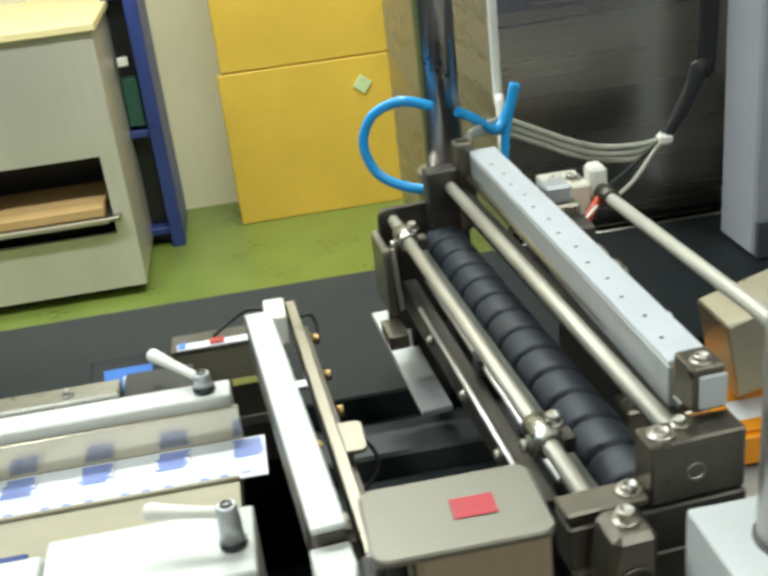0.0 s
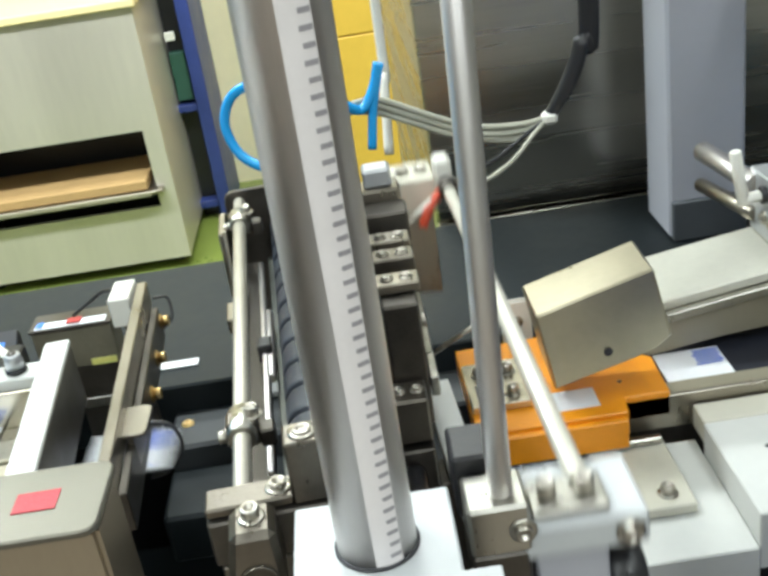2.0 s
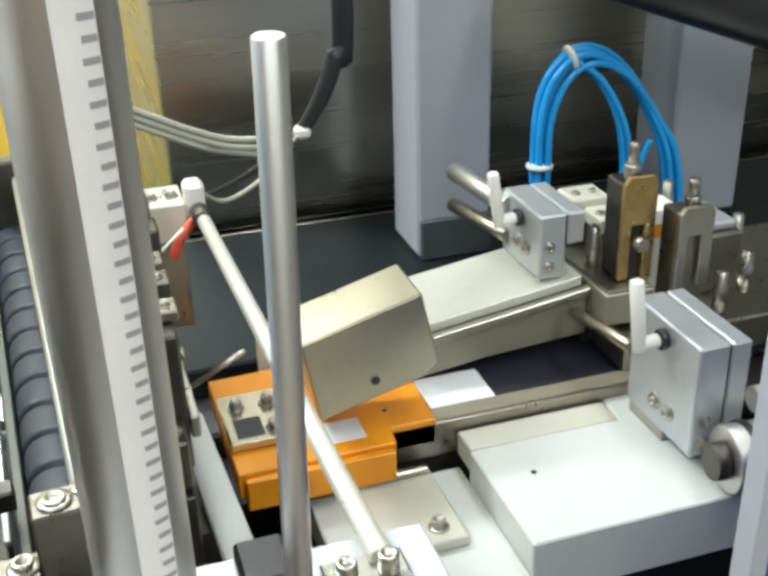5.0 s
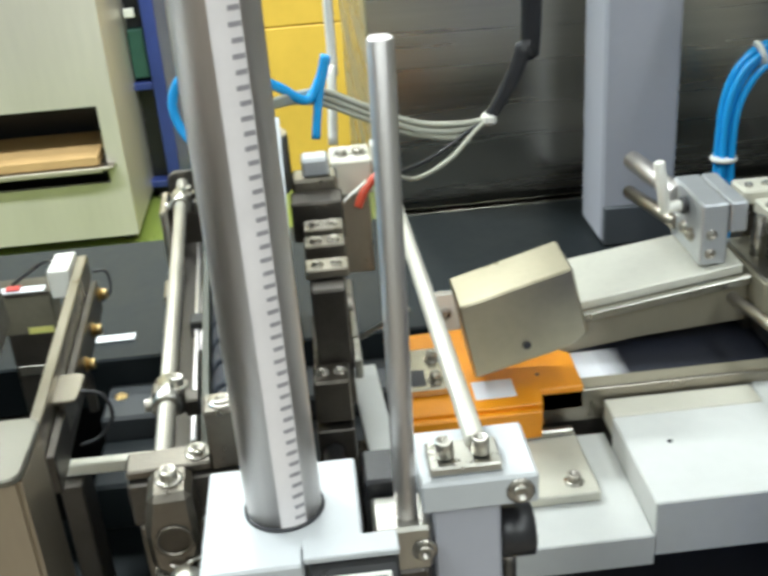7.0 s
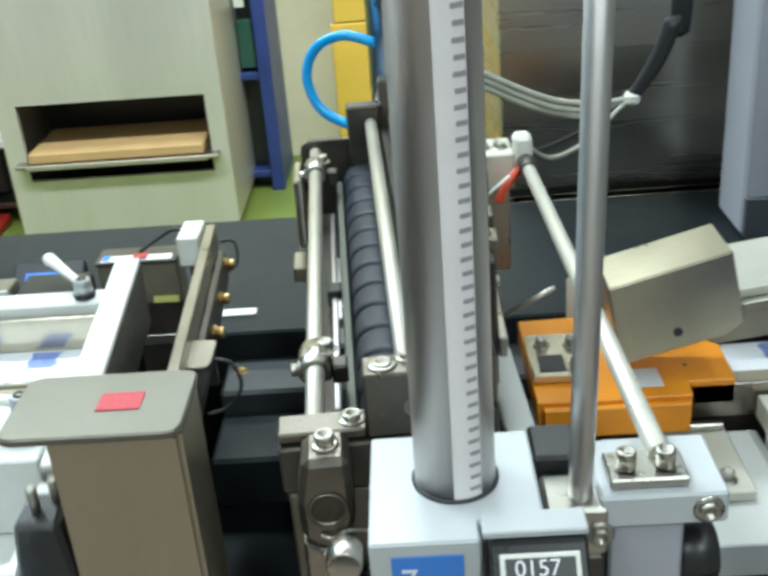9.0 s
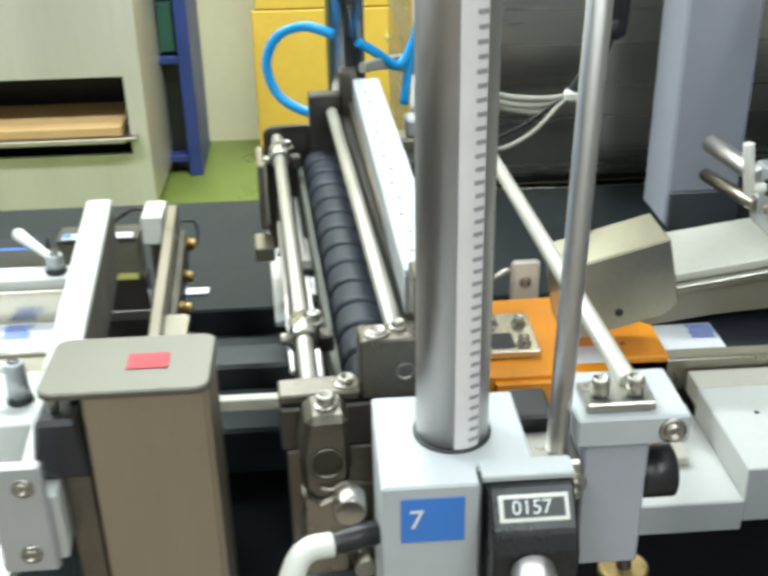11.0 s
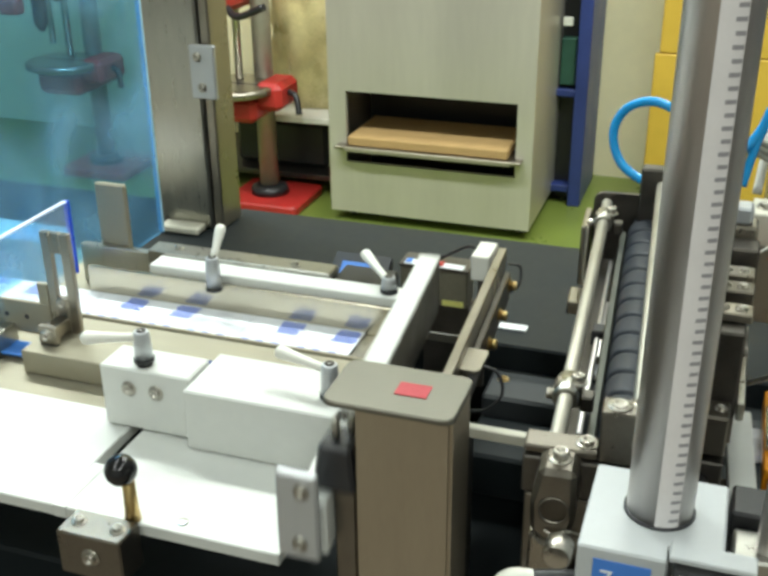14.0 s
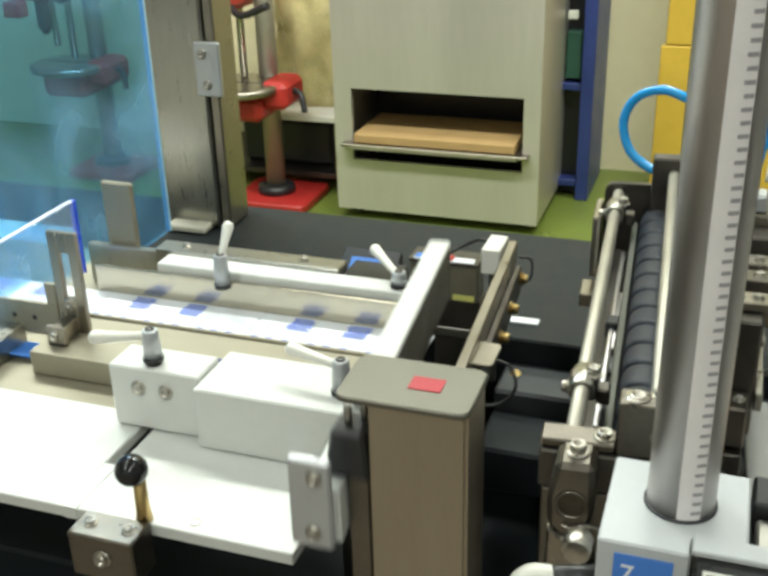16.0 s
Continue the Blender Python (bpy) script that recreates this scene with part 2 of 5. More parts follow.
def prism(poly, axis, a, b, bevel=0.0006, bm=None, m=None):
    """A flat outline pushed along an axis from a to b. Outline in the other two axes, in order."""
    bm = bm or bmesh.new()
    t = bmesh.new()

    def at(u, v, w):
        return {"x": (w, u, v), "y": (u, w, v), "z": (u, v, w)}[axis]
    lo = [t.verts.new(at(u, v, a)) for u, v in poly]
    hi = [t.verts.new(at(u, v, b)) for u, v in poly]
    n = len(poly)
    t.faces.new(lo[::-1])
    t.faces.new(hi)
    for i in range(n):
        t.faces.new((lo[i], lo[(i + 1) % n], hi[(i + 1) % n], hi[i]))
    bmesh.ops.recalc_face_normals(t, faces=t.faces[:])
    if bevel:
        bmesh.ops.bevel(t, geom=t.edges[:], offset=bevel, segments=1, affect="EDGES")
    return take(bm, t, m)


def rounded(x0, x1, y0, y1, r, n=4, corners=(1, 1, 1, 1)):
    pts = []
    for k, (cx, cy, a) in enumerate(((x1 - r, y1 - r, 0), (x0 + r, y1 - r, 90), (x0 + r, y0 + r, 180), (x1 - r, y0 + r, 270))):
        if not corners[k]:
            pts.append((x1 if k in (0, 3) else x0, y1 if k in (0, 1) else y0))
            continue
        for i in range(n + 1):
            t = radians(a + 90 * i / n)
            pts.append((cx + r * math.cos(t), cy + r * math.sin(t)))
    return pts


def part(name, bm, material, parent=None, label=""):
    me = bpy.data.meshes.new(name)
    bm.to_mesh(me)
    bm.free()
    me.materials.append(material)
    ob = new(name, me)
    if parent is not None:
        ob.parent = parent
    if label:
        ob["label"] = label
    return ob


def thing(name, label, category, m=None, group="", kind=""):
    ob = new(name)
    ob.empty_display_size = 0.02
    if m is not None:
        ob.matrix_world = m
    return tagged(ob, label, category, group, kind)


def solo(name, bm, material, label, category, group="", kind=""):
    return tagged(part(name, bm, material), label, category, group, kind)


def text_part(name, body, size, m, material, parent, label="", depth=0.0003):
    cu = bpy.data.curves.new(name, "FONT")
    cu.body, cu.size, cu.extrude, cu.align_x, cu.align_y = body, size, depth, "CENTER", "CENTER"
    tmp = bpy.data.objects.new("tmp", cu)
    me = bpy.data.meshes.new_from_object(tmp)
    bpy.data.objects.remove(tmp)
    me.transform(m)
    me.materials.append(material)
    ob = new(name, me)
    ob.parent = parent
    if label:
        ob["label"] = label
    return ob


def socket_bolt(x, y, z, parent, r=0.005, h=0.005, m=None, washer=True):
    """A socket head bolt that stands up at x, y with its washer at z."""
    bm = bmesh.new()
    if washer:
        lathe([(r * 1.45, 0), (r * 1.45, 0.0008), (r, 0.0009)], 20, bm)
    lathe([(r, 0.0008), (r, h), (r * 0.9, h + 0.0006), (r * 0.55, h + 0.0006), (r * 0.5, h - 0.0022), (0, h - 0.0022)], 20, bm)
    bm.transform((m if m is not None else Matrix.Identity(4)) if m is not None else Matrix.Translation((x, y, z)))
    return part("bolt", bm, NICKEL, parent)


def face_bolt(x, y, z, parent, r=0.004, h=0.003, toward=(0, -1, 0)):
    q = Vector(toward).to_track_quat("Z", "Y").to_matrix().to_4x4()
    return socket_bolt(0, 0, 0, parent, r, h, Matrix.Translation((x, y, z)) @ q)

# ---------------------------------------------------------------- hall
solo("floor", box(-4, 4, 1.1, 4.1, -0.1, 0, 0), GREEN, "glossy green painted concrete floor", "floor", kind="structure")
# Unseen front floor, added in warm brown to tint reflections in the steel.
solo("floor_aisle", box(-4, 4, -3, 1.099, -0.1, 0, 0), REFLECTED_FLOOR, "unseen aisle floor, brown to tint the steel reflections", "floor", kind="structure")
solo("wall_back", box(-4, 4, 4.1, 4.25, 0, 3, 0), CREAM, "cream plastered hall wall", "wall", kind="structure")
solo("wall_front", box(-4, 4, -3.15, -3, 0, 3, 0), CONCRETE, "plain grey painted hall wall", "wall", kind="structure")
solo("wall_left", box(-4.15, -4, -3, 4.1, 0, 3, 0), CONCRETE, "plain grey painted hall wall", "wall", kind="structure")
solo("wall_right", box(4, 4.15, -3, 4.1, 0, 3, 0), CONCRETE, "plain grey painted hall wall", "wall", kind="structure")
solo("ceiling", box(-4.15, 4.15, -3.15, 4.25, 3, 3.1, 0), CONCRETE, "plain pale hall ceiling", "ceiling", kind="structure")

# ---------------------------------------------------------------- far background
FAR = pose(-0.015, 0, 0)


def steel_cabinet():
    c = thing("oven_cabinet", "dull stainless cabinet with open slot, wooden top and castors", "cabinet", FAR)
    y0, y1, x0, x1, zt = 3.3, 3.95, -1.17, -0.43, 0.875
    part("front_panel", box(x0, -1.105, y0, y0 + 0.02, 0.04, zt, 0), CABINET, c)
    part("front_panel", box(-0.488, x1, y0, y0 + 0.02, 0.04, zt, 0), CABINET, c)
    part("front_panel", box(-1.105, -0.488, y0, y0 + 0.02, 0.49, zt, 0), CABINET, c)
    part("front_panel", box(-1.105, -0.488, y0, y0 + 0.02, 0.04, 0.231, 0), CABINET, c)
    part("side_panel", box(x1 - 0.02, x1, y0 + 0.02, y1, 0.04, zt, 0.002), CABINET, c)
    part("side_panel", box(x0, x0 + 0.02, y0 + 0.02, y1, 0.04, zt, 0.002), CABINET, c)
    part("back_panel", box(x0 + 0.02, x1 - 0.02, y1 - 0.02, y1, 0.04, zt, 0.002), CABINET, c)
    part("bottom_panel", box(x0 + 0.02, x1 - 0.02, y0 + 0.02, y1 - 0.02, 0.04, 0.06, 0.002), CABINET, c)
    # Black sheet inside the body, painted stand-in for the shade behind the slot.
    part("slot_shade", box(-1.12, -0.47, y0 + 0.3, y0 + 0.32, 0.062, 0.6, 0.002), BLACK, c, "black sheet for the shade inside the slot")
    part("tray", box(-1.135, -0.462, y0 - 0.045, y0 + 0.28, 0.288, 0.30, 0.002), STEEL_WARM, c, "sheet tray that sticks out of the slot")
    part("tray_lip", box(-1.095, -0.498, y0 - 0.052, y0 - 0.0455, 0.285, 0.301, 0.002), RAIL, c, "folded front lip of the tray")
    part("top_board", box(x0 - 0.03, x1 + 0.015, y0 - 0.02, y1 + 0.02, zt + 0.001, zt + 0.026, 0.003), mat("pale birch board", (0.74, 0.62, 0.33), 0.55, 0, 0.08, 4, 0.1, 90, (1, 9, 9)), c, "pale wooden top board")
    for x in (x0 + 0.06, x1 - 0.05):
        for y in (y0 + 0.08, y1 - 0.06):
            part("castor", lathe([(0.012, -0.012), (0.02, -0.01), (0.02, 0.01), (0.012, 0.012)], 20, None, pose(x, y, 0.02, 0, 90, 0)), BLACK, c)
    s = solo("cardboard_sheet", box(-1.09, -0.51, y0 - 0.03, y0 + 0.26, 0.3015, 0.335, 0.004), CARDBOARD, "stack of brown cardboard sheets in the cabinet slot", "cardboard")
    s.matrix_world = FAR
    s["group"] = "cardboard"
    return c


steel_cabinet()


def blue_rack():
    r = thing("storage_rack", "dark navy steel storage rack beside the cabinet", "rack", FAR)
    part("side_panel", box(-0.362, -0.315, 3.70, 4.05, 0.0, 1.7, 0.003), NAVY, r)
    # One black block fills the bay over its full height.
    part("dark_bay", box(-0.432, -0.3635, 3.78, 4.05, 0.0, 1.7, 0.003), BLACK, r, "black block that fills the rack bay")
    for z in (0.05, 0.42, 0.9):
        part("shelf", box(-0.432, -0.3635, 3.715, 3.778, z, z + 0.025, 0.002), NAVY, r)
    part("label_clip", box(-0.42, -0.385, 3.70, 3.714, 0.68, 0.71, 0.002), PLASTIC_W, r, "small white label clip")
    part("green_box", box(-0.425, -0.37, 3.73, 3.779, 0.46, 0.63, 0.003), mat("dark green box", (0.03, 0.10, 0.07), 0.5), r, "dark green carton")


blue_rack()


def yellow_boards():
    b = thing("yellow_board", "yellow fibre boards leaning against the wall", "board", FAR)
    part("lower_board", box(-0.1, 0.6, 3.82, 3.85, 0.0, 0.575, 0.004, None, None), YELLOW, b)
    part("upper_board", box(-0.085, 0.6, 3.822, 3.852, 0.579, 1.7, 0.004), YELLOW, b)
    part("note", box(-0.026, 0.026, 3.812, 3.8185, -0.026, 0.026, 0.001, None, Matrix.Translation((0.421, 0, 0.474)) @ Matrix.Rotation(radians(38), 4, "Y")), mat("pale green note", (0.55, 0.66, 0.35), 0.7), b, "small pale green paper note")
    part("edge_strip", box(0.602, 0.625, 3.81, 3.86, 0.0, 1.7, 0.002), PLASTIC_W, b, "white edge strip")


yellow_boards()


def drill_press():
    d = thing("drill_press", "red pillar drill with a round steel table on the floor", "drill press", FAR)
    x, y = -1.475, 3.42
    part("base", prism(rounded(x - 0.14, x + 0.17, y - 0.15, y + 0.14, 0.03), "z", 0, 0.035, 0.006), RED_PAINT, d, "red cast base")
    part("base_collar", lathe([(0.075, 0.035), (0.07, 0.06), (0.05, 0.07)], 24, None, Matrix.Translation((x, y, 0))), BLACK, d)
    part("pillar", lathe([(0.036, 0.06), (0.036, 1.5)], 24, None, Matrix.Translation((x, y, 0))), ROD, d, "bright steel pillar")
    part("table", lathe([(0.13, 0.455), (0.155, 0.465), (0.155, 0.485), (0.14, 0.49)], 32, None, Matrix.Translation((x - 0.05, y - 0.13, 0))), STEEL_WARM, d, "round slotted steel table")
    part("table_slot", box(x - 0.14, x + 0.04, y - 0.136, y - 0.124, 0.4895, 0.4908, 0), INK, d)
    a = box(x - 0.15, x + 0.05, y - 0.20, y + 0.05, 0.36, 0.452, 0.02)
    box(x + 0.03, x + 0.135, y - 0.16, y + 0.02, 0.40, 0.50, 0.02, a)
    part("table_arm", a, RED_PAINT, d, "red cast table arm")
    part("crank", tube([(x + 0.13, y - 0.08, 0.46), (x + 0.17, y - 0.10, 0.45), (x + 0.19, y - 0.12, 0.39)], 0.011), BLACK, d)
    part("guide_rod", rod((x - 0.07, y - 0.06, 0.49), (x - 0.07, y - 0.06, 1.4), 0.014), STEEL, d)
    part("guide_rod", rod((x - 0.10, y - 0.12, 0.55), (x - 0.10, y - 0.12, 0.9), 0.012), STEEL, d)
    part("head", box(x - 0.22, x - 0.02, y - 0.27, y + 0.10, 0.745, 1.25, 0.03), RED_PAINT, d, "red cast head")
    part("depth_stop", box(x - 0.18, x - 0.10, y - 0.32, y - 0.26, 0.69, 0.75, 0.008), RED_PAINT, d)
    part("chuck", lathe([(0.012, 0.60), (0.028, 0.63), (0.028, 0.744)], 20, None, Matrix.Translation((x - 0.13, y - 0.14, 0))), STEEL_DARK, d)
    part("feed_handle", tube([(x - 0.04, y - 0.2, 0.78), (x + 0.03, y - 0.24, 0.75), (x + 0.14, y - 0.26, 0.79)], 0.013), BLACK, d)
    return d


drill = drill_press()
copy_thing(drill, pose(-0.83, 0.15, 0) @ drill.matrix_world)


def shelf_bench():
    b = thing("steel_bench", "low steel bench with dark goods under it beside the cabinet", "bench", FAR)
    part("top", box(-1.95, -1.22, 3.5, 4.0, 0.295, 0.32, 0.003), PLASTIC_W, b)
    for x in (-1.93, -1.26):
        for y in (3.51, 3.96):
            part("leg", box(x, x + 0.03, y, y + 0.03, 0.0, 0.294, 0.002), STEEL, b)
    part("lower_shelf", box(-1.93, -1.24, 3.53, 3.98, 0.06, 0.08, 0.002), STEEL_DARK, b)
    solo("goods_bin", box(-1.7, -1.3, 3.6, 3.9, 0.0815, 0.27, 0.02), BLACK, "black plastic bin on the bench shelf", "bin").matrix_world = FAR
    bag = bmesh.new()
    bmesh.ops.create_icosphere(bag, subdivisions=4, radius=1)
    for v in bag.verts:
        n = noise.noise(v.co * 2.5) * 0.25 + noise.noise(v.co * 7) * 0.09
        v.co = v.co * (1 + n)
        v.co = Vector((v.co.x * 0.22, v.co.y * 0.16, max(v.co.z, -0.7) * 0.36))
    zmin = min(v.co.z for v in bag.verts)
    bmesh.ops.translate(bag, vec=(-1.36, 3.74, 0.3205 - zmin), verts=bag.verts)
    for f in bag.faces:
        f.smooth = True
    film = mat("yellowed plastic film", (0.60, 0.52, 0.26), 0.3, 0, 0.3, 12, 0.6, 40)
    k = thing("plastic_sack", "crumpled yellowish plastic sack on the bench", "sack", FAR)
    part("sack_body", bag, film, k)
    part("tied_neck", lathe([(0.03, 0.86), (0.014, 0.885), (0.02, 0.91), (0.045, 0.945), (0.03, 0.95)], 14, None, Matrix.Translation((-1.36, 3.74, -0.02))), film, k, "gathered sack neck")


shelf_bench()

# ---------------------------------------------------------------- machine bed


def machine_bed():
    m = thing("machine_bed", "long black machine bed with stepped dark beams", "machine")
    part("rear_bed", box(-1.8, 1.9, 0.86, 1.13, 0.86, 0.91, 0.002), BLACK_TOP, m, "matt black bed plate")
    part("step_beam", box(-0.02, 0.3, 0.80, 0.8585, 0.84, 0.885, 0.003), mat("dark grey beam", (0.03, 0.034, 0.037), 0.45, 0, 0.2, 20), m)
    part("step_beam", box(-0.02, 0.3, 0.73, 0.7985, 0.82, 0.865, 0.003), BLACK_TOP, m)
    for x in (-0.006, 0.21):
        socket_bolt(x, 0.835, 0.885, m, 0.004, 0.002).data.materials[0] = BRASS
    part("lower_deck", box(-1.8, 1.9, 0.34, 0.86, 0.70, 0.74, 0.002), BLACK_TOP, m)
    part("front_beam", box(-0.6, 0.3, 0.52, 0.56, 0.78, 0.83, 0.003), BLACK_TOP, m)
    part("skirt", box(-1.8, 1.9, 1.06, 1.12, 0.0, 0.858, 0.003), BLACK, m)
    part("skirt", box(-1.8, 1.9, 0.40, 0.46, 0.0, 0.698, 0.003), BLACK, m)
    part("silver_plate", box(-0.012, 0.012, -0.085, 0.095, 0.960, 0.965, 0.0008, None, pose(0.0800, 0.815, 0, 0, 0, 3.7)), ALU, m, "flat bare aluminium plate")
    part("paper_tag", box(-0.040, 0.003, 0.892, 0.904, 0.9105, 0.912, 0.0003), PAPER, m, "small white paper tag")
    part("feed_table", box(-1.9, -0.16, 0.531, 0.80, 0.972, 0.982, 0.001), RAIL, m, "worn stainless feed table")
    for x in (-1.7, -0.3):
        part("table_leg", box(x, x + 0.03, 0.75, 0.78, 0.74, 0.972, 0.002), STEEL_DARK, m)
        part("table_leg", box(x, x + 0.03, 0.55, 0.58, 0.74, 0.972, 0.002), STEEL_DARK, m)
    return m


machine_bed()


def sachet_pusher():
    p = thing("sachet_pusher", "thin pale steel pusher bar that slides out behind the pillar", "pusher")
    part("bar", box(0.0, 0.085, 0.610, 0.618, 0.962, 0.971, 0.0008), IVORY, p, "pale pusher bar")
    part("carriage", box(0.0, 0.015, 0.600, 0.628, 0.7405, 0.9615, 0.001), STEEL_DARK, p)
    return p


PUSHER = sachet_pusher()


def clamp_lever(nut, tip, parent, drop=0.02, r=0.0034):
    """A white plastic clamping lever: tapered hub with a socket screw, and an arm that thickens to a rounded end."""
    n, t = Vector(nut), Vector(tip)
    part("hub", lathe([(0.0066, -drop), (0.0062, -drop * 0.4), (0.0056, 0), (0.0048, 0.001)], 20, None, Matrix.Translation(n)), ALU, parent)
    part("hub_ring", lathe([(0.0074, -drop - 0.003), (0.0074, -drop)], 20, None, Matrix.Translation(n)), BLACK, parent)
    m, size = along(n - Vector((0, 0, 0.004)), t)
    rings = [(r * 0.95, 0), (r * 0.9, size * 0.3), (r * 1.1, size * 0.6), (r * 1.4, size * 0.88)]
    rings += [(r * 1.45 * math.cos(radians(a)), size * 0.92 + r * 1.45 * math.sin(radians(a))) for a in (5, 30, 55, 75)] + [(0, size * 0.92 + r * 1.45)]
    part("arm", lathe(rings, 16, None, m), PLASTIC_W, parent, "white plastic lever arm")
    part("screw", lathe([(0.0034, 0.0005), (0.0034, 0.0016), (0.0018, 0.0016), (0.0016, 0.0004), (0, 0.0004)], 14, None, Matrix.Translation(n + Vector((0, 0, 0.0004)))), STEEL_DARK, parent)


def left_feed():
    f = thing("front_guide", "white coated adjustable guide block on a white plate", "guide block")
    plate = box(-1.8, -0.2165, 0.415, 0.530, 0.976, 0.985, 0.0008)
    box(-0.2065, -0.054, 0.415, 0.530, 0.976, 0.985, 0.0008, plate)
    box(-0.2165, -0.2065, 0.415, 0.465, 0.976, 0.985, 0, plate)
    part("base_plate", plate, WHITE, f, "white coated base plate with a slot")
    part("guide_block", box(-0.235, -0.163, 0.51, 0.542, 0.9865, 1.036, 0.0012), WHITE, f)
    part("stepped_block", box(-0.1625, -0.050, 0.50, 0.557, 0.986, 1.033, 0.0012), WHITE, f)
    face_bolt(-0.212, 0.51, 1.020, f, 0.004)
    face_bolt(-0.190, 0.51, 1.020, f, 0.004)
    part("front_rail", box(-0.345, -0.060, 0.560, 0.6265, 0.983, 1.003, 0.0006), RAIL, f, "stainless rail beside the film track")
    part("rail_lip", box(-0.345, -0.060, 0.627, 0.630, 0.983, 1.0055, 0.0006), RAIL, f)
    part("track_floor", box(-1.8, -0.060, 0.6305, 0.6785, 0.983, 0.9985, 0.0004), STEEL, f)
    lv = part("lever_post", lathe([(0.006, 1.0365), (0.006, 1.0425)], 16, None, Matrix.Translation((-0.203, 0.52, 0))), BLACK, f)
    clamp_lever((-0.203, 0.520, 1.0622), (-0.238, 0.500, 1.062), f)
    clamp_lever((-0.0615, 0.524, 1.058), (-0.104, 0.534, 1.0565), f, 0.0215)
    part("tray_strip", box(-0.252, -0.185, 0.576, 0.588, 1.0035, 1.006, 0.0005), NAVY, f, "dark blue strip")

    w = thing("terminal_box", "black terminal box with a blue label behind the rear guide", "box")
    part("case", prism([(0.772, 0.7405), (0.812, 0.7405), (0.812, 1.012), (0.772, 0.984)], "x", -0.170, -0.112, 0.0015), BLACK, w)
    lay = Matrix.Translation((-0.141, 0.792, 0.9986)) @ pose(0, 0, 0, math.degrees(math.atan2(0.028, 0.040)), 0, 0)
    part("label_plate", box(-0.0185, 0.0185, -0.0125, 0.0125, 0, 0.0005, 0.0001, None, lay), BLUE_LABEL, w, "blue printed label")
    for x0, x1 in ((-0.004, 0.004), (0.007, 0.013)):
        part("label_mark", box(x0, x1, -0.005, 0.005, 0.0006, 0.0009, 0, None, lay), WHITE_INK, w)
    g = thing("rear_guide", "white coated rear guide bar with steel backing strip and clamping levers", "guide bar")
    part("guide_bar", box(-0.297, -0.060, 0.684, 0.706, 0.983, 1.033, 0.001), WHITE, g)
    part("backing_strip", box(-0.312, -0.135, 0.707, 0.728, 0.983, 1.036, 0.001), STEEL, g)
    part("end_block", box(-0.134, -0.085, 0.707, 0.745, 0.983, 1.03, 0.0015), BLACK, g)
    part("inner_plate", box(-0.358, -0.056, 0.679, 0.6825, 0.983, 1.026, 0.0005), STEEL_TRACK, g, "polished steel plate beside the film")
    for x in (-0.285, -0.17):
        socket_bolt(x, 0.717, 1.036, g, 0.003, 0.003)
    clamp_lever((-0.227, 0.672, 1.053), (-0.228, 0.694, 1.073), g, 0.026)
    clamp_lever((-0.077, 0.695, 1.046), (-0.113, 0.735, 1.0475), g, 0.0095)

    u = thing("slotted_upright", "slotted steel upright with a knife-like lower blade", "bracket")
    up = box(-0.340, -0.331, 0.598, 0.603, 0.985, 1.092, 0.0008)
    box(-0.322, -0.313, 0.598, 0.603, 0.985, 1.092, 0.0008, up)
    box(-0.331, -0.322, 0.598, 0.603, 1.074, 1.092, 0.0008, up)
    box(-0.331, -0.322, 0.598, 0.603, 0.985, 1.035, 0.0008, up)
    part("slotted_plate", up, STEEL_WARM, u)
    part("blade", prism([(-0.336, 1.004), (-0.320, 1.004), (-0.3175, 0.987), (-0.320, 0.9832), (-0.326, 0.987)], "y", 0.5735, 0.578, 0.0004), STEEL_DARK, u)
    part("blade_spacer", box(-0.334, -0.322, 0.5785, 0.5975, 1.006, 1.018, 0.0006), STEEL_WARM, u)
    part("blade_holder", box(-0.336, -0.319, 0.5735, 0.5785, 1.0045, 1.020, 0.0006), STEEL_WARM, u)
    face_bolt(-0.328, 0.5735, 1.012, u, 0.004)
    face_bolt(-0.327, 0.598, 1.03, u, 0.004)
    part("side_arm", box(-0.44, -0.3405, 0.598, 0.602, 0.998, 1.026, 0.0006), RAIL, u)
    part("arm_step", box(-0.3505, -0.3405, 0.598, 0.602, 1.0262, 1.045, 0.0006), RAIL, u)
    part("blue_strip", box(-0.44, -0.345, 0.575, 0.597, 0.9862, 0.9885, 0.0005), BLUE_LABEL, u, "blue marked strip")
    for x in (-0.385, -0.365):
        part("arm_hole", lathe([(0.0022, 0), (0.0022, 0.0004)], 12, None, pose(x, 0.598, 1.012, 90, 0, 0)), INK, u)
    v = thing("rear_upright", "plain stainless upright plate behind the film track", "bracket")
    part("upright_plate", box(-0.382, -0.350, 0.738, 0.744, 0.983, 1.082, 0.0015), RAIL, v)
    part("foot_plate", box(-0.40, -0.315, 0.7295, 0.737, 0.983, 1.022, 0.001), STEEL, v)

    k = thing("locking_knob", "glossy black ball knob on a steel stem at the plate edge", "knob")
    part("ball", lathe([(0.0001, -0.0103), (0.004, -0.0095), (0.0075, -0.0072), (0.0098, -0.0035), (0.0104, 0), (0.0098, 0.0035), (0.0075, 0.0072), (0.004, 0.0095), (0.0001, 0.0104)], 28, None, Matrix.Translation((-0.157, 0.412, 1.027))), mat("glossy black ball", (0.012, 0.012, 0.013), 0.06, 0, 0.1, 40), k)
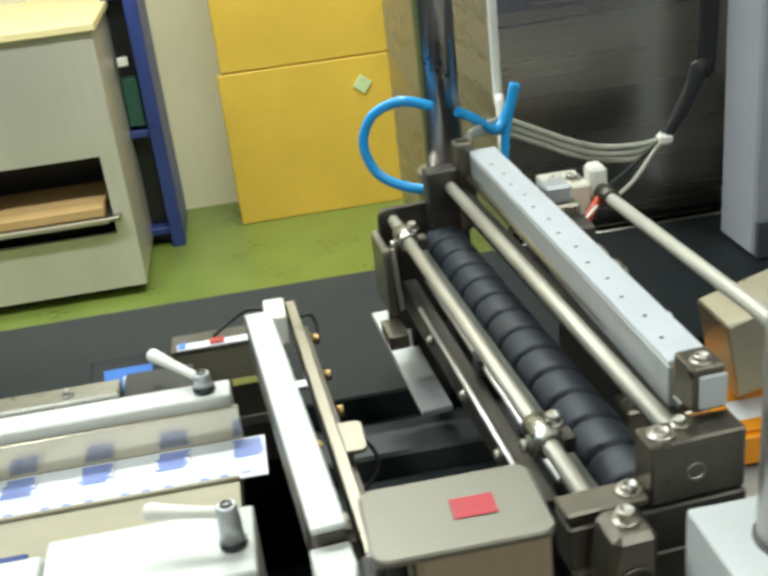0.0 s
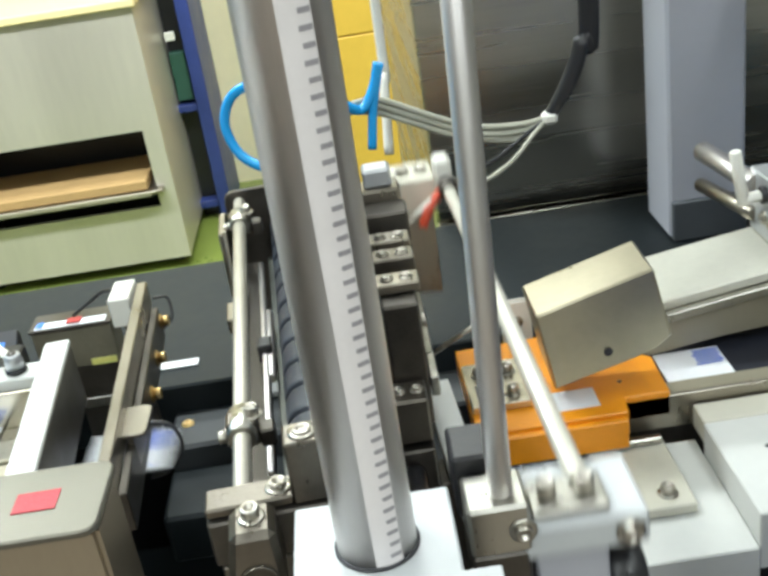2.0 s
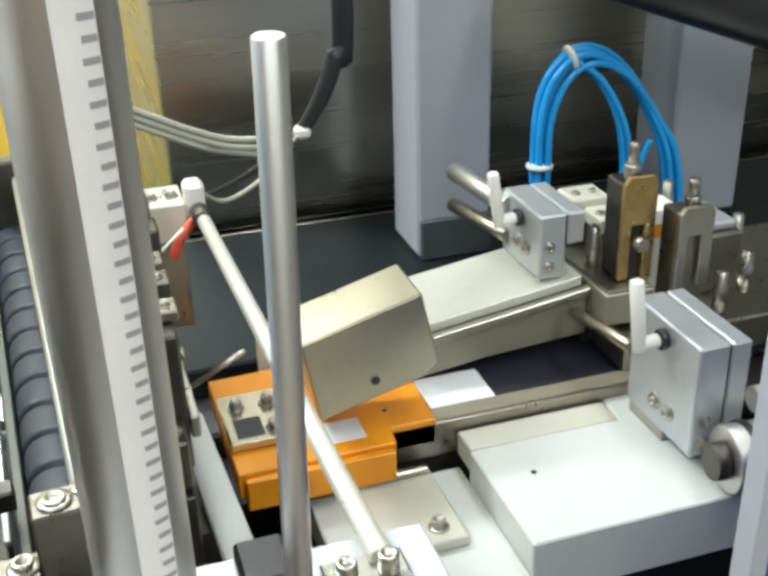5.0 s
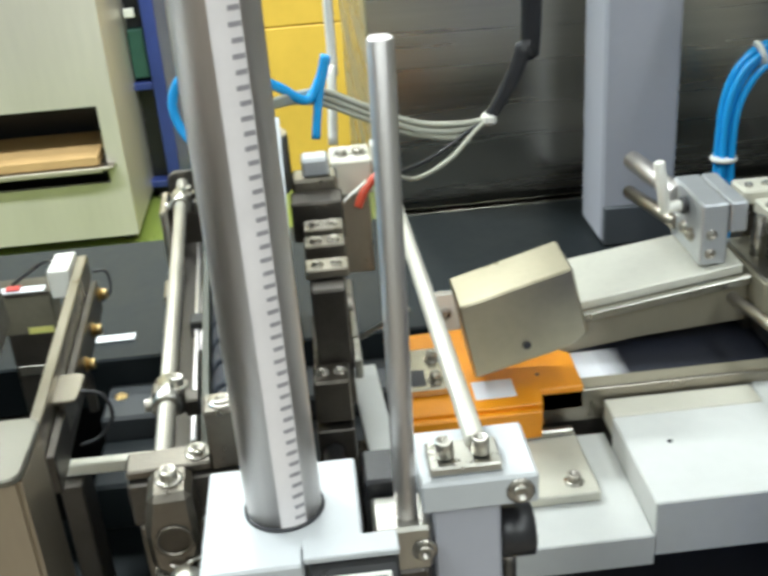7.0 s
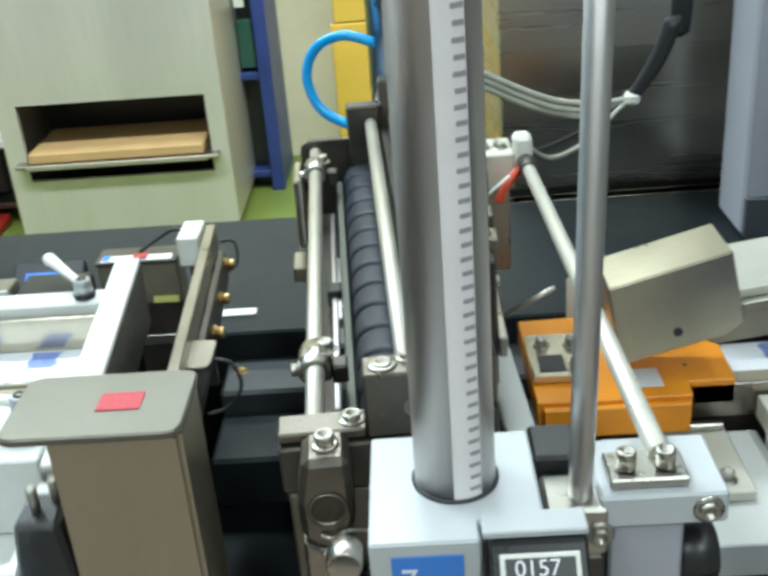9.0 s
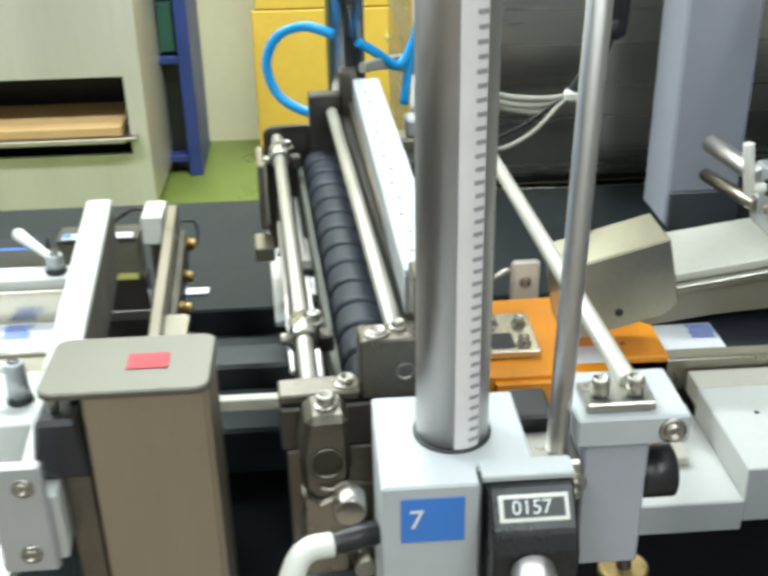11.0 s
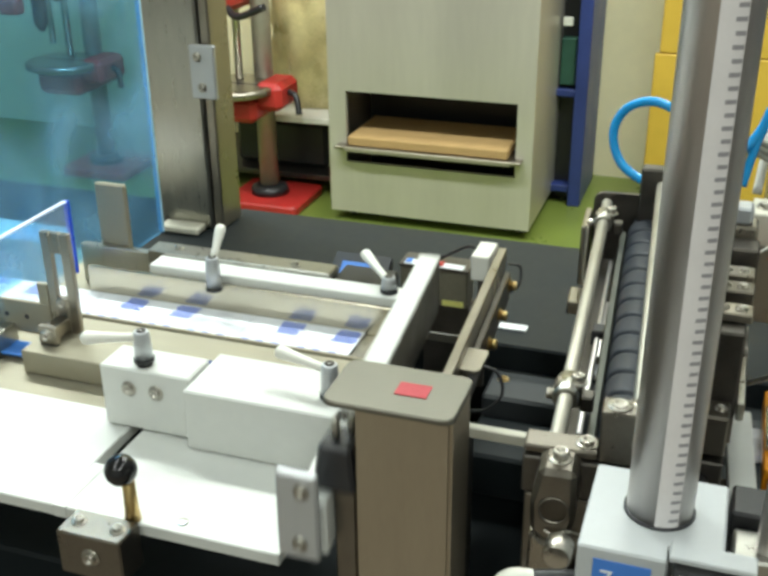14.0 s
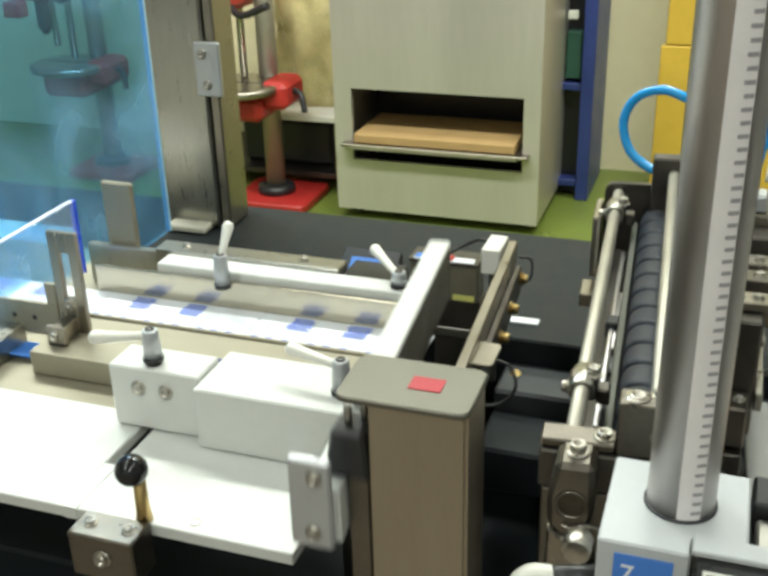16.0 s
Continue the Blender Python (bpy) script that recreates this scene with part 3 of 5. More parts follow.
    part("stem", lathe([(0.0055, 0.9855), (0.0045, 0.995), (0.004, 1.02)], 16, None, Matrix.Translation((-0.157, 0.418, 0))), BRASS, k)
    b = thing("edge_clamp", "small steel clamp block with bolts under the plate edge", "clamp")
    part("clamp_block", box(-0.196, -0.150, 0.390, 0.414, 0.955, 0.988, 0.0012), STEEL_BROWN, b)
    for x in (-0.186, -0.158):
        socket_bolt(x, 0.402, 0.988, b, 0.0035, 0.0028)
    face_bolt(-0.172, 0.390, 0.972, b, 0.0045)
    solo("plate_bolt", lathe([(0.0035, 0.985), (0.0035, 0.9862), (0, 0.9866)], 14, None, Matrix.Translation((-0.125, 0.425, 0)) @ pose(0, 0, 0)), NICKEL, "flat screw head in the white plate", "screw")


left_feed()


def acrylic_guard():
    a = thing("acrylic_guard", "blue tinted acrylic side guard panel", "guard panel")
    part("pane", box(-0.434, -0.429, 0.45, 0.924, 0.955, 1.75, 0.0008), ACRYLIC_BLUE, a).visible_shadow = False
    part("edge_line", box(-0.4345, -0.4285, 0.9245, 0.9265, 0.955, 1.75, 0), mat("lit acrylic edge", (0.45, 0.75, 0.95), 0.3), a, "pale blue polished edge")
    b = thing("small_guard", "small clear acrylic guard with a blue edge", "guard panel")
    part("pane", box(-0.390, -0.386, 0.53, 0.70, 1.005, 1.075, 0.0006), ACRYLIC, b).visible_shadow = False
    part("edge_line", box(-0.3905, -0.3855, 0.7005, 0.7035, 1.005, 1.076, 0), mat("deep blue acrylic edge", (0.03, 0.10, 0.75), 0.3), b, "deep blue edge")
    part("top_edge", box(-0.3902, -0.3858, 0.53, 0.70, 1.0755, 1.0765, 0), mat("pale acrylic edge", (0.65, 0.72, 0.9), 0.3), b)
    part("foot", box(-0.398, -0.378, 0.54, 0.60, 0.983, 1.0045, 0.001), STEEL, b)
    c = thing("corner_post", "brushed stainless steel corner post with a hinge plate", "post")
    part("post_box", box(-0.504, -0.432, 1.045, 1.12, 0.911, 1.9, 0.003), STEEL, c)
    part("side_strip", box(-0.431, -0.418, 1.05, 1.10, 0.911, 1.9, 0.002), STEEL_WARM, c)
    part("hinge_plate", box(-0.441, -0.408, 1.038, 1.0445, 1.082, 1.146, 0.0015), ALU, c, "bare aluminium hinge plate")
    face_bolt(-0.430, 1.038, 1.132, c, 0.004)
    face_bolt(-0.426, 1.038, 1.096, c, 0.004)
    part("foot_block", box(-0.495, -0.44, 1.02, 1.044, 0.911, 0.920, 0.002), IVORY, c)


acrylic_guard()


def sample_tray():
    t = thing("sample_tray", "shallow white tray with printed sheet behind the blue guard", "tray")
    part("tray_floor", box(-0.78, -0.535, 0.80, 0.905, 0.9105, 0.955, 0.002), PLASTIC_W, t)
    part("printed_sheet", box(-0.70, -0.56, 0.815, 0.885, 0.9552, 0.9562, 0.0003), PAPER, t, "white printed sheet")
    part("red_mark", box(-0.60, -0.575, 0.838, 0.848, 0.9564, 0.9567, 0), RED, t)


sample_tray()

# ---------------------------------------------------------------- cutter, pillar and sensor bar


def cutter():
    c = thing("cutter", "white topped guillotine bar with an aluminium end bracket", "cutter")
    sk = pose(-0.0231, 0.56, 0, 0, 0, 5.1)
    part("cap", box(-0.008, 0.008, -0.1245, 0.1015, 1.0965, 1.100, 0.0008, None, sk), WHITE, c, "white coated cap strip")
    part("blade_plate", box(-0.0065, 0.0078, -0.1245, 0.1005, 1.054, 1.0963, 0.0008, None, sk), STEEL_DARK, c, "dark steel blade plate")
    part("end_bar", box(-0.010, 0.0078, -0.2025, -0.125, 1.058, 1.091, 0.0008, None, sk), WHITE, c)
    part("far_edge", box(-0.0085, -0.0067, -0.10, 0.104, 1.070, 1.0985, 0.0004, None, sk), STEEL_DARK, c)
    part("end_bracket", box(-0.0225, 0.0, 0.3525, 0.3575, 1.057, 1.110, 0.0012), ALU, c, "aluminium bracket with two bolts")
    face_bolt(-0.008, 0.3525, 1.1, c, 0.003, 0.0018)
    face_bolt(-0.010, 0.3525, 1.067, c, 0.003, 0.0018)
    sl = prism([(-0.0085, 1.0925), (0.0155, 1.0925), (0.013, 1.121), (-0.004, 1.121)], "y", 0.366, 0.388, 0.002)
    part("rubber_sleeve", sl, BLACK, c, "black rubber sleeve")
    for x, y in ((0.003, 0.374), (0.0095, 0.380)):
        part("guide_pin", rod((x, y, 1.1212), (x, y, 1.1325), 0.0022), STEEL, c)
    part("slide_box", box(0.0025, 0.0145, 0.370, 0.392, 0.90, 1.0922, 0.001), STEEL_BROWN, c)
    return c


CUTTER = cutter()


def pillar():
    p = thing("steel_pillar", "square worn stainless pillar with a capped top", "pillar")
    part("tube_body", box(0.016, 0.066, 0.366, 0.402, 0.742, 1.133, 0.002, None, None, 2), STEEL_PILLAR, p)
    part("cap_plate", prism(rounded(0.0, 0.0675, 0.361, 0.405, 0.006), "z", 1.1335, 1.137, 0.0008), STEEL_CAP, p)
    part("red_tape", box(0.033, 0.0495, 0.377, 0.389, 1.1371, 1.1375, 0.0001), RED, p, "red tape square")
    part("side_bracket", box(0.026, 0.05, 0.403, 0.425, 1.10, 1.104, 0.0008), STEEL_PILLAR, p)


pillar()


def sensor_bar():
    s = thing("sensor_bar", "narrow steel bar with a white sensor block and bolts", "sensor bar")
    sk = pose(-0.0004, 0.66, 0, 0, 0, 3.4)
    part("bar", box(-0.004, 0.004, -0.165, 0.163, 1.010, 1.030, 0.0008, None, sk), STEEL_WARM, s)
    part("inner_rail", box(0.0042, 0.010, -0.10, 0.150, 0.985, 1.012, 0.0008, None, sk), STEEL_DARK, s)
    part("sensor_block", box(-0.031, -0.0145, 0.787, 0.823, 1.010, 1.034, 0.001), PLASTIC_W, s, "white sensor block")
    amp = part("amplifier", box(-0.108, -0.042, 0.820, 0.846, 0.964, 1.000, 0.001), mat("smoked brown housing", (0.19, 0.175, 0.125), 0.35, 0.1, 0.2, 30), s, "brown sensor amplifier")
    part("amplifier_top", box(-0.109, -0.041, 0.818, 0.848, 1.0004, 1.0035, 0.0008), STEEL_DARK, amp)
    part("white_strip", box(-0.104, -0.046, 0.8185, 0.829, 1.0037, 1.0045, 0.0002), PAPER, amp, "white marking strip")
    part("red_button", box(-0.078, -0.066, 0.820, 0.829, 1.0047, 1.0062, 0.0008), RED_PAINT, amp)
    part("blue_button", box(-0.103, -0.097, 0.820, 0.829, 1.0047, 1.0055, 0.0008), BLUE_LABEL, amp)
    part("yellow_label", box(-0.066, -0.045, 0.8192, 0.8198, 0.9645, 0.9705, 0.0001), mat("yellow label", (0.85, 0.82, 0.25), 0.5), amp, "small yellow label")
    part("amplifier_foot", box(-0.085, -0.040, 0.822, 0.846, 0.886, 0.9635, 0.001), STEEL_DARK, amp)
    part("foot_strip", box(-0.082, -0.036, 0.8195, 0.8215, 0.925, 0.934, 0.0004), STEEL, amp)
    part("cable", tube([(-0.075, 0.835, 1.0045), (-0.06, 0.838, 1.013), (-0.045, 0.835, 1.022), (-0.031, 0.822, 1.026)], 0.0016), BLACK, s)
    part("cable", tube([(-0.004, 0.822, 1.015), (0.006, 0.826, 1.012), (0.008, 0.818, 0.998), (0.0, 0.810, 0.992)], 0.0012), BLACK, s)
    part("end_tab", prism(rounded(0.000, 0.0215, 0.610, 0.645, 0.005), "z", 1.0175, 1.0205, 0.0006), STEEL_WARM, s, "rounded steel end tab")
    part("tab_web", box(0.0085, 0.0125, 0.612, 0.642, 0.995, 1.0172, 0.0006), STEEL_WARM, s)
    for y, z in ((0.804, 1.002), (0.75, 0.998), (0.700, 0.996)):
        x = -0.0004 - 0.0594 * (y - 0.66) + 0.0104
        bolt = face_bolt(x, y, z, s, 0.0042, 0.006, (1, 0, 0))
        bolt.data.materials[0] = BRASS
    part("cable", tube([(0.008, 0.66, 0.998), (0.024, 0.662, 0.992), (0.030, 0.655, 0.978), (0.020, 0.648, 0.966), (0.006, 0.65, 0.960)], 0.0014), BLACK, s)
    part("support_leg", box(-0.030, -0.022, 0.812, 0.818, 0.8855, 1.0098, 0.001), STEEL_DARK, s)


sensor_bar()

# ---------------------------------------------------------------- roller unit
UNIT = pose(0.107, 0.5, 0, 0, 0, 3.7)


def rubber_roller(parent):
    """A rubber sleeve with a fine screw-shaped groove."""
    bm = bmesh.new()
    x, z, r, y0, y1, pitch = 0.0305, 1.060, 0.0165, -0.045, 0.322, 0.0272
    rings, seg, rows = [], 40, 330
    for i in range(rows + 1):
        y = y0 + (y1 - y0) * i / rows
        ring = []
        for k in range(seg):
            a = 2 * math.pi * k / seg
            s = ((y - y0) / pitch - k / seg) % 1.0
            d = min(s, 1 - s) * pitch
            rr = r - (0.0045 if d < 0.0016 else (0.0008 * max(0, 1 - (d - 0.0016) / 0.003)))
            ring.append(bm.verts.new((x + rr * math.cos(a), y, z + rr * math.sin(a))))
        rings.append(ring)
    for a, b in zip(rings, rings[1:]):
        for k in range(seg):
            f = bm.faces.new((a[k], b[k], b[(k + 1) % seg], a[(k + 1) % seg]))
            f.smooth = True
    bm.faces.new(rings[0])
    bm.faces.new(rings[-1][::-1])
    part("rubber_roller", bm, RUBBER, parent, "black rubber roller with a spiral groove")
    part("roller_shaft", rod((x, y0 - 0.012, z), (x, y1 + 0.012, z), 0.006), STEEL, parent)
    part("roller_collar", rod((x, y1, z), (x, y1 + 0.006, z), 0.013), STEEL_WARM, parent)


def rod_clamp(y, parent):
    b = box(-0.0135, 0.002, y - 0.007, y + 0.006, 1.074, 1.089, 0.0015)
    part("clamp_body", b, STEEL_BROWN, parent)
    part("clamp_collar", rod((-0.006, y - 0.012, 1.083), (-0.006, y + 0.011, 1.083), 0.0075), STEEL, parent)
    socket_bolt(0.0, y, 1.0885, parent, 0.0038, 0.005)
    face_bolt(-0.0135, y - 0.002, 1.08, parent, 0.0034, 0.004, (-1, 0, 0))
    part("clamp_ear", box(0.002, 0.01, y - 0.006, y + 0.005, 1.072, 1.082, 0.001), STEEL_DARK, parent)


def roller_unit():
    u = thing("roller_unit", "feed roller unit with black spiral roller and white cover", "roller unit", UNIT)
    rubber_roller(u)
    part("front_rod", rod((-0.006, -0.062, 1.083), (-0.006, 0.326, 1.083), 0.0046), ROD, u, "bright front rod")
    part("top_rod", rod((0.0365, -0.058, 1.107), (0.0385, 0.328, 1.107), 0.0046), ROD, u, "bright top rod")
    part("back_rail", box(0.0445, 0.052, -0.05, 0.325, 1.085, 1.104, 0.001), STEEL_DARK, u)
    part("back_rod", rod((0.0475, -0.045, 1.112), (0.0545, 0.32, 1.112), 0.003), STEEL_WARM, u)
    rod_clamp(0.0, u)
    rod_clamp(0.286, u)
    ang = pose(0.0600, 0.135, 0, 0, 0, -2.0)
    cover = part("cover_angle", box(-0.0105, 0.0105, -0.172, 0.178, 1.1295, 1.1325, 0.0006, None, ang), COVER, u, "pale blue grey cover angle")
    part("angle_flange", box(-0.0105, -0.0080, -0.172, 0.178, 1.108, 1.1293, 0.0005, None, ang), ALU, cover)
    for i in range(13):
        part("hole", lathe([(0.0012, 0), (0.0012, 0.0003)], 10, None, ang @ pose(-0.004 + 0.002 * (i % 2), -0.15 + 0.024 * i, 1.13235)), INK, cover)
    # near end
    part("end_block", box(0.017, 0.062, -0.0735, -0.0565, 1.084, 1.115, 0.001), STEEL_BROWN, u, "machined end block")
    socket_bolt(0.0258, -0.065, 1.115, u, 0.0045, 0.0015)
    socket_bolt(0.0365, -0.061, 1.115, u, 0.003, 0.003)
    part("bore_ring", lathe([(0.0045, 0), (0.0045, 0.0008), (0.0035, 0.0008), (0.0035, 0)], 20, None, pose(0.038, -0.0735, 1.098, 90, 0, 0)), STEEL, u)
    part("front_plate", box(-0.022, 0.062, -0.075, -0.056, 1.060, 1.083, 0.001), STEEL_DARK, u)
    part("front_strip", box(-0.022, 0.017, -0.072, -0.056, 1.0835, 1.0885, 0.001), STEEL_BROWN, u)
    socket_bolt(0.0108, -0.064, 1.0885, u, 0.0042, 0.003)
    part("cover_bracket", box(0.045, 0.061, -0.0565, -0.038, 1.1152, 1.138, 0.001), STEEL_BROWN, u)
    socket_bolt(0.0525, -0.050, 1.138, u, 0.0038, 0.0025)
    part("pivot_boss", prism([(-0.014, 1.053), (-0.006, 1.046), (0.006, 1.051), (0.0095, 1.062), (0.0085, 1.092), (-0.0105, 1.092), (-0.0145, 1.072)], "y", -0.099, -0.0755, 0.003), STEEL_BROWN, u, "worn cast pivot boss")
    socket_bolt(-0.001, -0.0865, 1.092, u, 0.0042, 0.005)
    part("boss_ring", lathe([(0.0085, 0), (0.0085, 0.001), (0.007, 0.001), (0.007, 0)], 22, None, pose(-0.002, -0.099, 1.068, 90, 0, 0)), STEEL_BROWN, u)
    part("retaining_clip", tube([(-0.006, -0.1005, 1.056), (-0.001, -0.101, 1.0545), (0.006, -0.1, 1.057), (0.018, -0.096, 1.052)], 0.0008), NICKEL, u)
    part("boss_stem", prism([(-0.015, 1.00), (0.006, 1.00), (0.007, 1.049), (-0.006, 1.0435), (-0.014, 1.050)], "y", -0.096, -0.0757, 0.0015), STEEL_WARM, u)
    part("near_side_plate", box(-0.020, 0.050, -0.0755, -0.069, 0.90, 1.0595, 0.001), STEEL_BROWN, u)
    part("lower_screw", rod((0.014, -0.088, 1.008), (0.014, -0.076, 1.008), 0.008), STEEL, u)
    part("lower_screw", rod((0.014, -0.100, 1.004), (0.014, -0.088, 1.004), 0.0055), NICKEL, u)
    part("base_foot", box(-0.022, 0.055, -0.110, -0.0765, 0.90, 0.985, 0.0015), ALU, u)
    # far end
    part("far_side_plate", prism(rounded(-0.0175, 0.045, 0.985, 1.092, 0.008, 4, (0, 1, 0, 0)), "y", 0.327, 0.333, 0.0006), STEEL_DARK, u)
    part("far_side_tab", box(-0.024, -0.0178, 0.285, 0.333, 1.02, 1.075, 0.0015), STEEL_WARM, u)
    part("hanging_flap", prism([(0.262, 1.036), (0.268, 1.032), (0.288, 1.076), (0.276, 1.080)], "x", -0.0195, -0.0165, 0.0005), STEEL_WARM, u, "thin hanging steel flap")
    part("far_inner_plate", box(0.0205, 0.0455, 0.311, 0.3265, 1.05, 1.121, 0.0015), STEEL_DARK, u)
    part("far_top_block", box(0.046, 0.060, 0.312, 0.328, 1.09, 1.139, 0.0015), STEEL_BROWN, u)
    part("spacer_block", box(0.0, 0.03, 0.333, 0.36, 0.911, 1.06, 0.001), STEEL_DARK, u)
    # wiper below the front rod
    part("wiper_bar", rod((-0.012, 0.02, 1.045), (-0.010, 0.24, 1.045), 0.002), CHROME, u)
    part("wiper_plate", box(-0.010, 0.002, 0.0, 0.30, 1.02, 1.042, 0.0008), STEEL_DARK, u)
    for y in (0.06, 0.13, 0.21):
        face_bolt(-0.0105, y, 1.034, u, 0.0032, 0.003, (-1, 0, 0))
    part("wiper_bar", rod((0.003, 0.0, 1.052), (0.004, 0.27, 1.052), 0.0021), CHROME, u)
    part("wiper_clip", box(-0.001, 0.008, 0.128, 0.142, 1.046, 1.058, 0.001), BLACK, u)
    part("back_rod_sleeve", rod((0.006, 0.10, 1.050), (0.007, 0.19, 1.050), 0.0032), CHROME, u)
    part("hinge_tab", box(-0.03, -0.0145, 0.268, 0.30, 1.0, 1.012, 0.001), STEEL_WARM, u)
    shield = part("roller_shield", box(0.008, 0.013, -0.05, 0.31, 1.04, 1.064, 0.0008), mat("dull green grey shield", (0.10, 0.105, 0.09), 0.45, 0.5, 0.15, 30), u, "dull grey shield strip")
    part("bracket_pad", box(0.0475, 0.0605, -0.0590, -0.0567, 1.118, 1.1345, 0.0006), HOLDER, u, "pale pad on the cover bracket")
    return shield


SHIELD = roller_unit()


def pneumatic_block():
    b = thing("valve_bracket", "dark steel bracket with fittings behind the roller", "bracket")
    part("tall_plate", box(0.178, 0.20, 0.60, 0.72, 1.00, 1.085, 0.0015), STEEL_DARK, b)
    part("top_bar", box(0.168, 0.205, 0.71, 0.735, 1.07, 1.10, 0.0015), STEEL_DARK, b)
    part("low_block", box(0.174, 0.197, 0.575, 0.599, 1.005, 1.035, 0.0015), STEEL_BROWN, b)
    for x in (0.180, 0.191):
        socket_bolt(x, 0.587, 1.035, b, 0.003, 0.002)
    for k, (y, z) in enumerate(((0.615, 1.085), (0.645, 1.085), (0.68, 1.085))):
        part("clamp_block", box(0.176, 0.203, y, y + 0.018, z + 0.0005, z + 0.007 + 0.003 * (k % 2), 0.001), STEEL_BROWN if k % 2 else STEEL_WARM, b)
        socket_bolt(0.1835, y + 0.009, z + 0.007 + 0.003 * (k % 2), b, 0.003, 0.002)
        socket_bolt(0.1955, y + 0.009, z + 0.007 + 0.003 * (k % 2), b, 0.003, 0.002)
        face_bolt(0.2, y + 0.01, 1.06 - 0.012 * k, b, 0.0035, 0.003, (1, 0, 0))
    part("grey_cap", box(0.170, 0.203, 0.7355, 0.760, 1.062, 1.108, 0.002), STEEL_WARM, b, "grey steel cap block")
    part("clear_cap", box(0.178, 0.198, 0.738, 0.757, 1.1082, 1.122, 0.002), ALU, b)
    part("side_rail", box(0.2005, 0.206, 0.60, 0.72, 1.020, 1.034, 0.001), STEEL, b)
    part("black_sleeve", rod((0.182, 0.574, 0.985), (0.182, 0.50, 0.98), 0.007), BLACK, b)
    part("pale_strip", box(-0.0098, 0.0098, -0.172, 0.085, 0.955, 0.961, 0.001, None, pose(0.2125, 0.632, 0, 0, 0, 3.1)), WHITE, b, "white coated strip")
    part("strip_leg", box(0.198, 0.214, 0.60, 0.628, 0.742, 0.9545, 0.001), STEEL_DARK, b)
    part("needle", rod((0.2065, 0.66, 1.016), (0.242, 0.655, 1.038), 0.0016), NICKEL, b)
    part("base", box(0.173, 0.197, 0.575, 0.735, 0.742, 0.9995, 0.001), STEEL_DARK, b)


pneumatic_block()

# ---------------------------------------------------------------- columns


def scaled_column():
    c = thing("scaled_column", "polished steel column with a white ruler tape", "column")
    x, y, r, z0, z1 = 0.164, 0.371, 0.0150, 1.1035, 1.95
    part("shaft", lathe([(r, z0), (r, z1)], 48, None, Matrix.Translation((x, y, 0))), CHROME, c, "polished round shaft")
    tape, ticks = bmesh.new(), bmesh.new()
    mid, half = -74.0, 20.0

    def patch(bm, a0, a1, za, zb, rr, n):
        ring = [[bm.verts.new((x + rr * math.cos(radians(a0 + (a1 - a0) * i / n)), y + rr * math.sin(radians(a0 + (a1 - a0) * i / n)), z)) for i in range(n + 1)] for z in (za, zb)]
        for i in range(n):
            f = bm.faces.new((ring[0][i], ring[0][i + 1], ring[1][i + 1], ring[1][i]))
            f.smooth = True
    patch(tape, mid - half, mid + half, z0 + 0.001, z1, r + 0.00025, 12)
    z = z0 + 0.004
    k = 0
    while z < 1.60:
        patch(ticks, mid + half * (0.1 if k % 2 == 0 else 0.18), mid + half * 0.93, z, z + 0.0017, r + 0.0004, 4)
        z += 0.005
        k += 1
    part("ruler_tape", tape, RULER, c, "white ruler tape")
    tk = part("ruler_ticks", ticks, TICK, c, "fine dark graduation marks")
    tk["kind"] = "stuff"
    part("base_ring", lathe([(r + 0.0012, 1.1032), (r + 0.0012, 1.1042), (r, 1.1045)], 40, None, Matrix.Translation((x, y, 0))), INK, c)

    h = thing("column_holder", "white coated column holder with a position counter", "holder")
    part("holder_block", prism([(0.132, 0.335), (0.171, 0.335), (0.171, 0.345), (0.194, 0.345), (0.194, 0.400), (0.132, 0.400)], "z", 0.95, 1.103, 0.001), HOLDER, h)
    part("holder_foot", box(0.10, 0.225, 0.34, 0.41, 0.742, 0.9495, 0.002), STEEL_DARK, h)
    part("counter_flange", box(0.1712, 0.207, 0.333, 0.3446, 1.1045, 1.1075, 0.0006), HOLDER, h)
    part("blue_label", box(0.1395, 0.1645, 0.3342, 0.3348, 1.0765, 1.0975, 0.0001), BLUE_LABEL, h, "blue number label")
    text_part("label_number", "7", 0.0125, pose(0.1455, 0.3341, 1.0875, 90, 0, 0), WHITE_INK, h, "white figure seven")
    cb = part("counter_body", prism([(0.316, 1.03), (0.3445, 1.03), (0.3445, 1.104), (0.332, 1.104), (0.320, 1.090), (0.316, 1.082)], "x", 0.173, 0.2065, 0.0012), mat("black counter case", (0.014, 0.014, 0.015), 0.28, 0, 0.15, 60), h, "black position counter")
    slope = math.degrees(math.atan2(0.014, 0.012))
    place = Matrix.Translation((0.1898, 0.3258, 1.0973)) @ pose(0, 0, 0, slope, 0, 0)
    part("window_frame", box(-0.0135, 0.0135, -0.0052, 0.0052, 0, 0.0007, 0.0003, None, place), PLASTIC_W, cb, "pale counter window")
    part("window", box(-0.0118, 0.0118, -0.0036, 0.0036, 0.0008, 0.0011, 0, None, place), mat("counter drum", (0.05, 0.05, 0.05), 0.4), cb)
    text_part("counter_digits", "0157", 0.0078, place @ pose(-0.001, 0, 0.0012), WHITE_INK, cb, "white counter digits")
    part("counter_shaft", rod((0.188, 0.3155, 1.076), (0.188, 0.300, 1.075), 0.0085), CHROME, h)
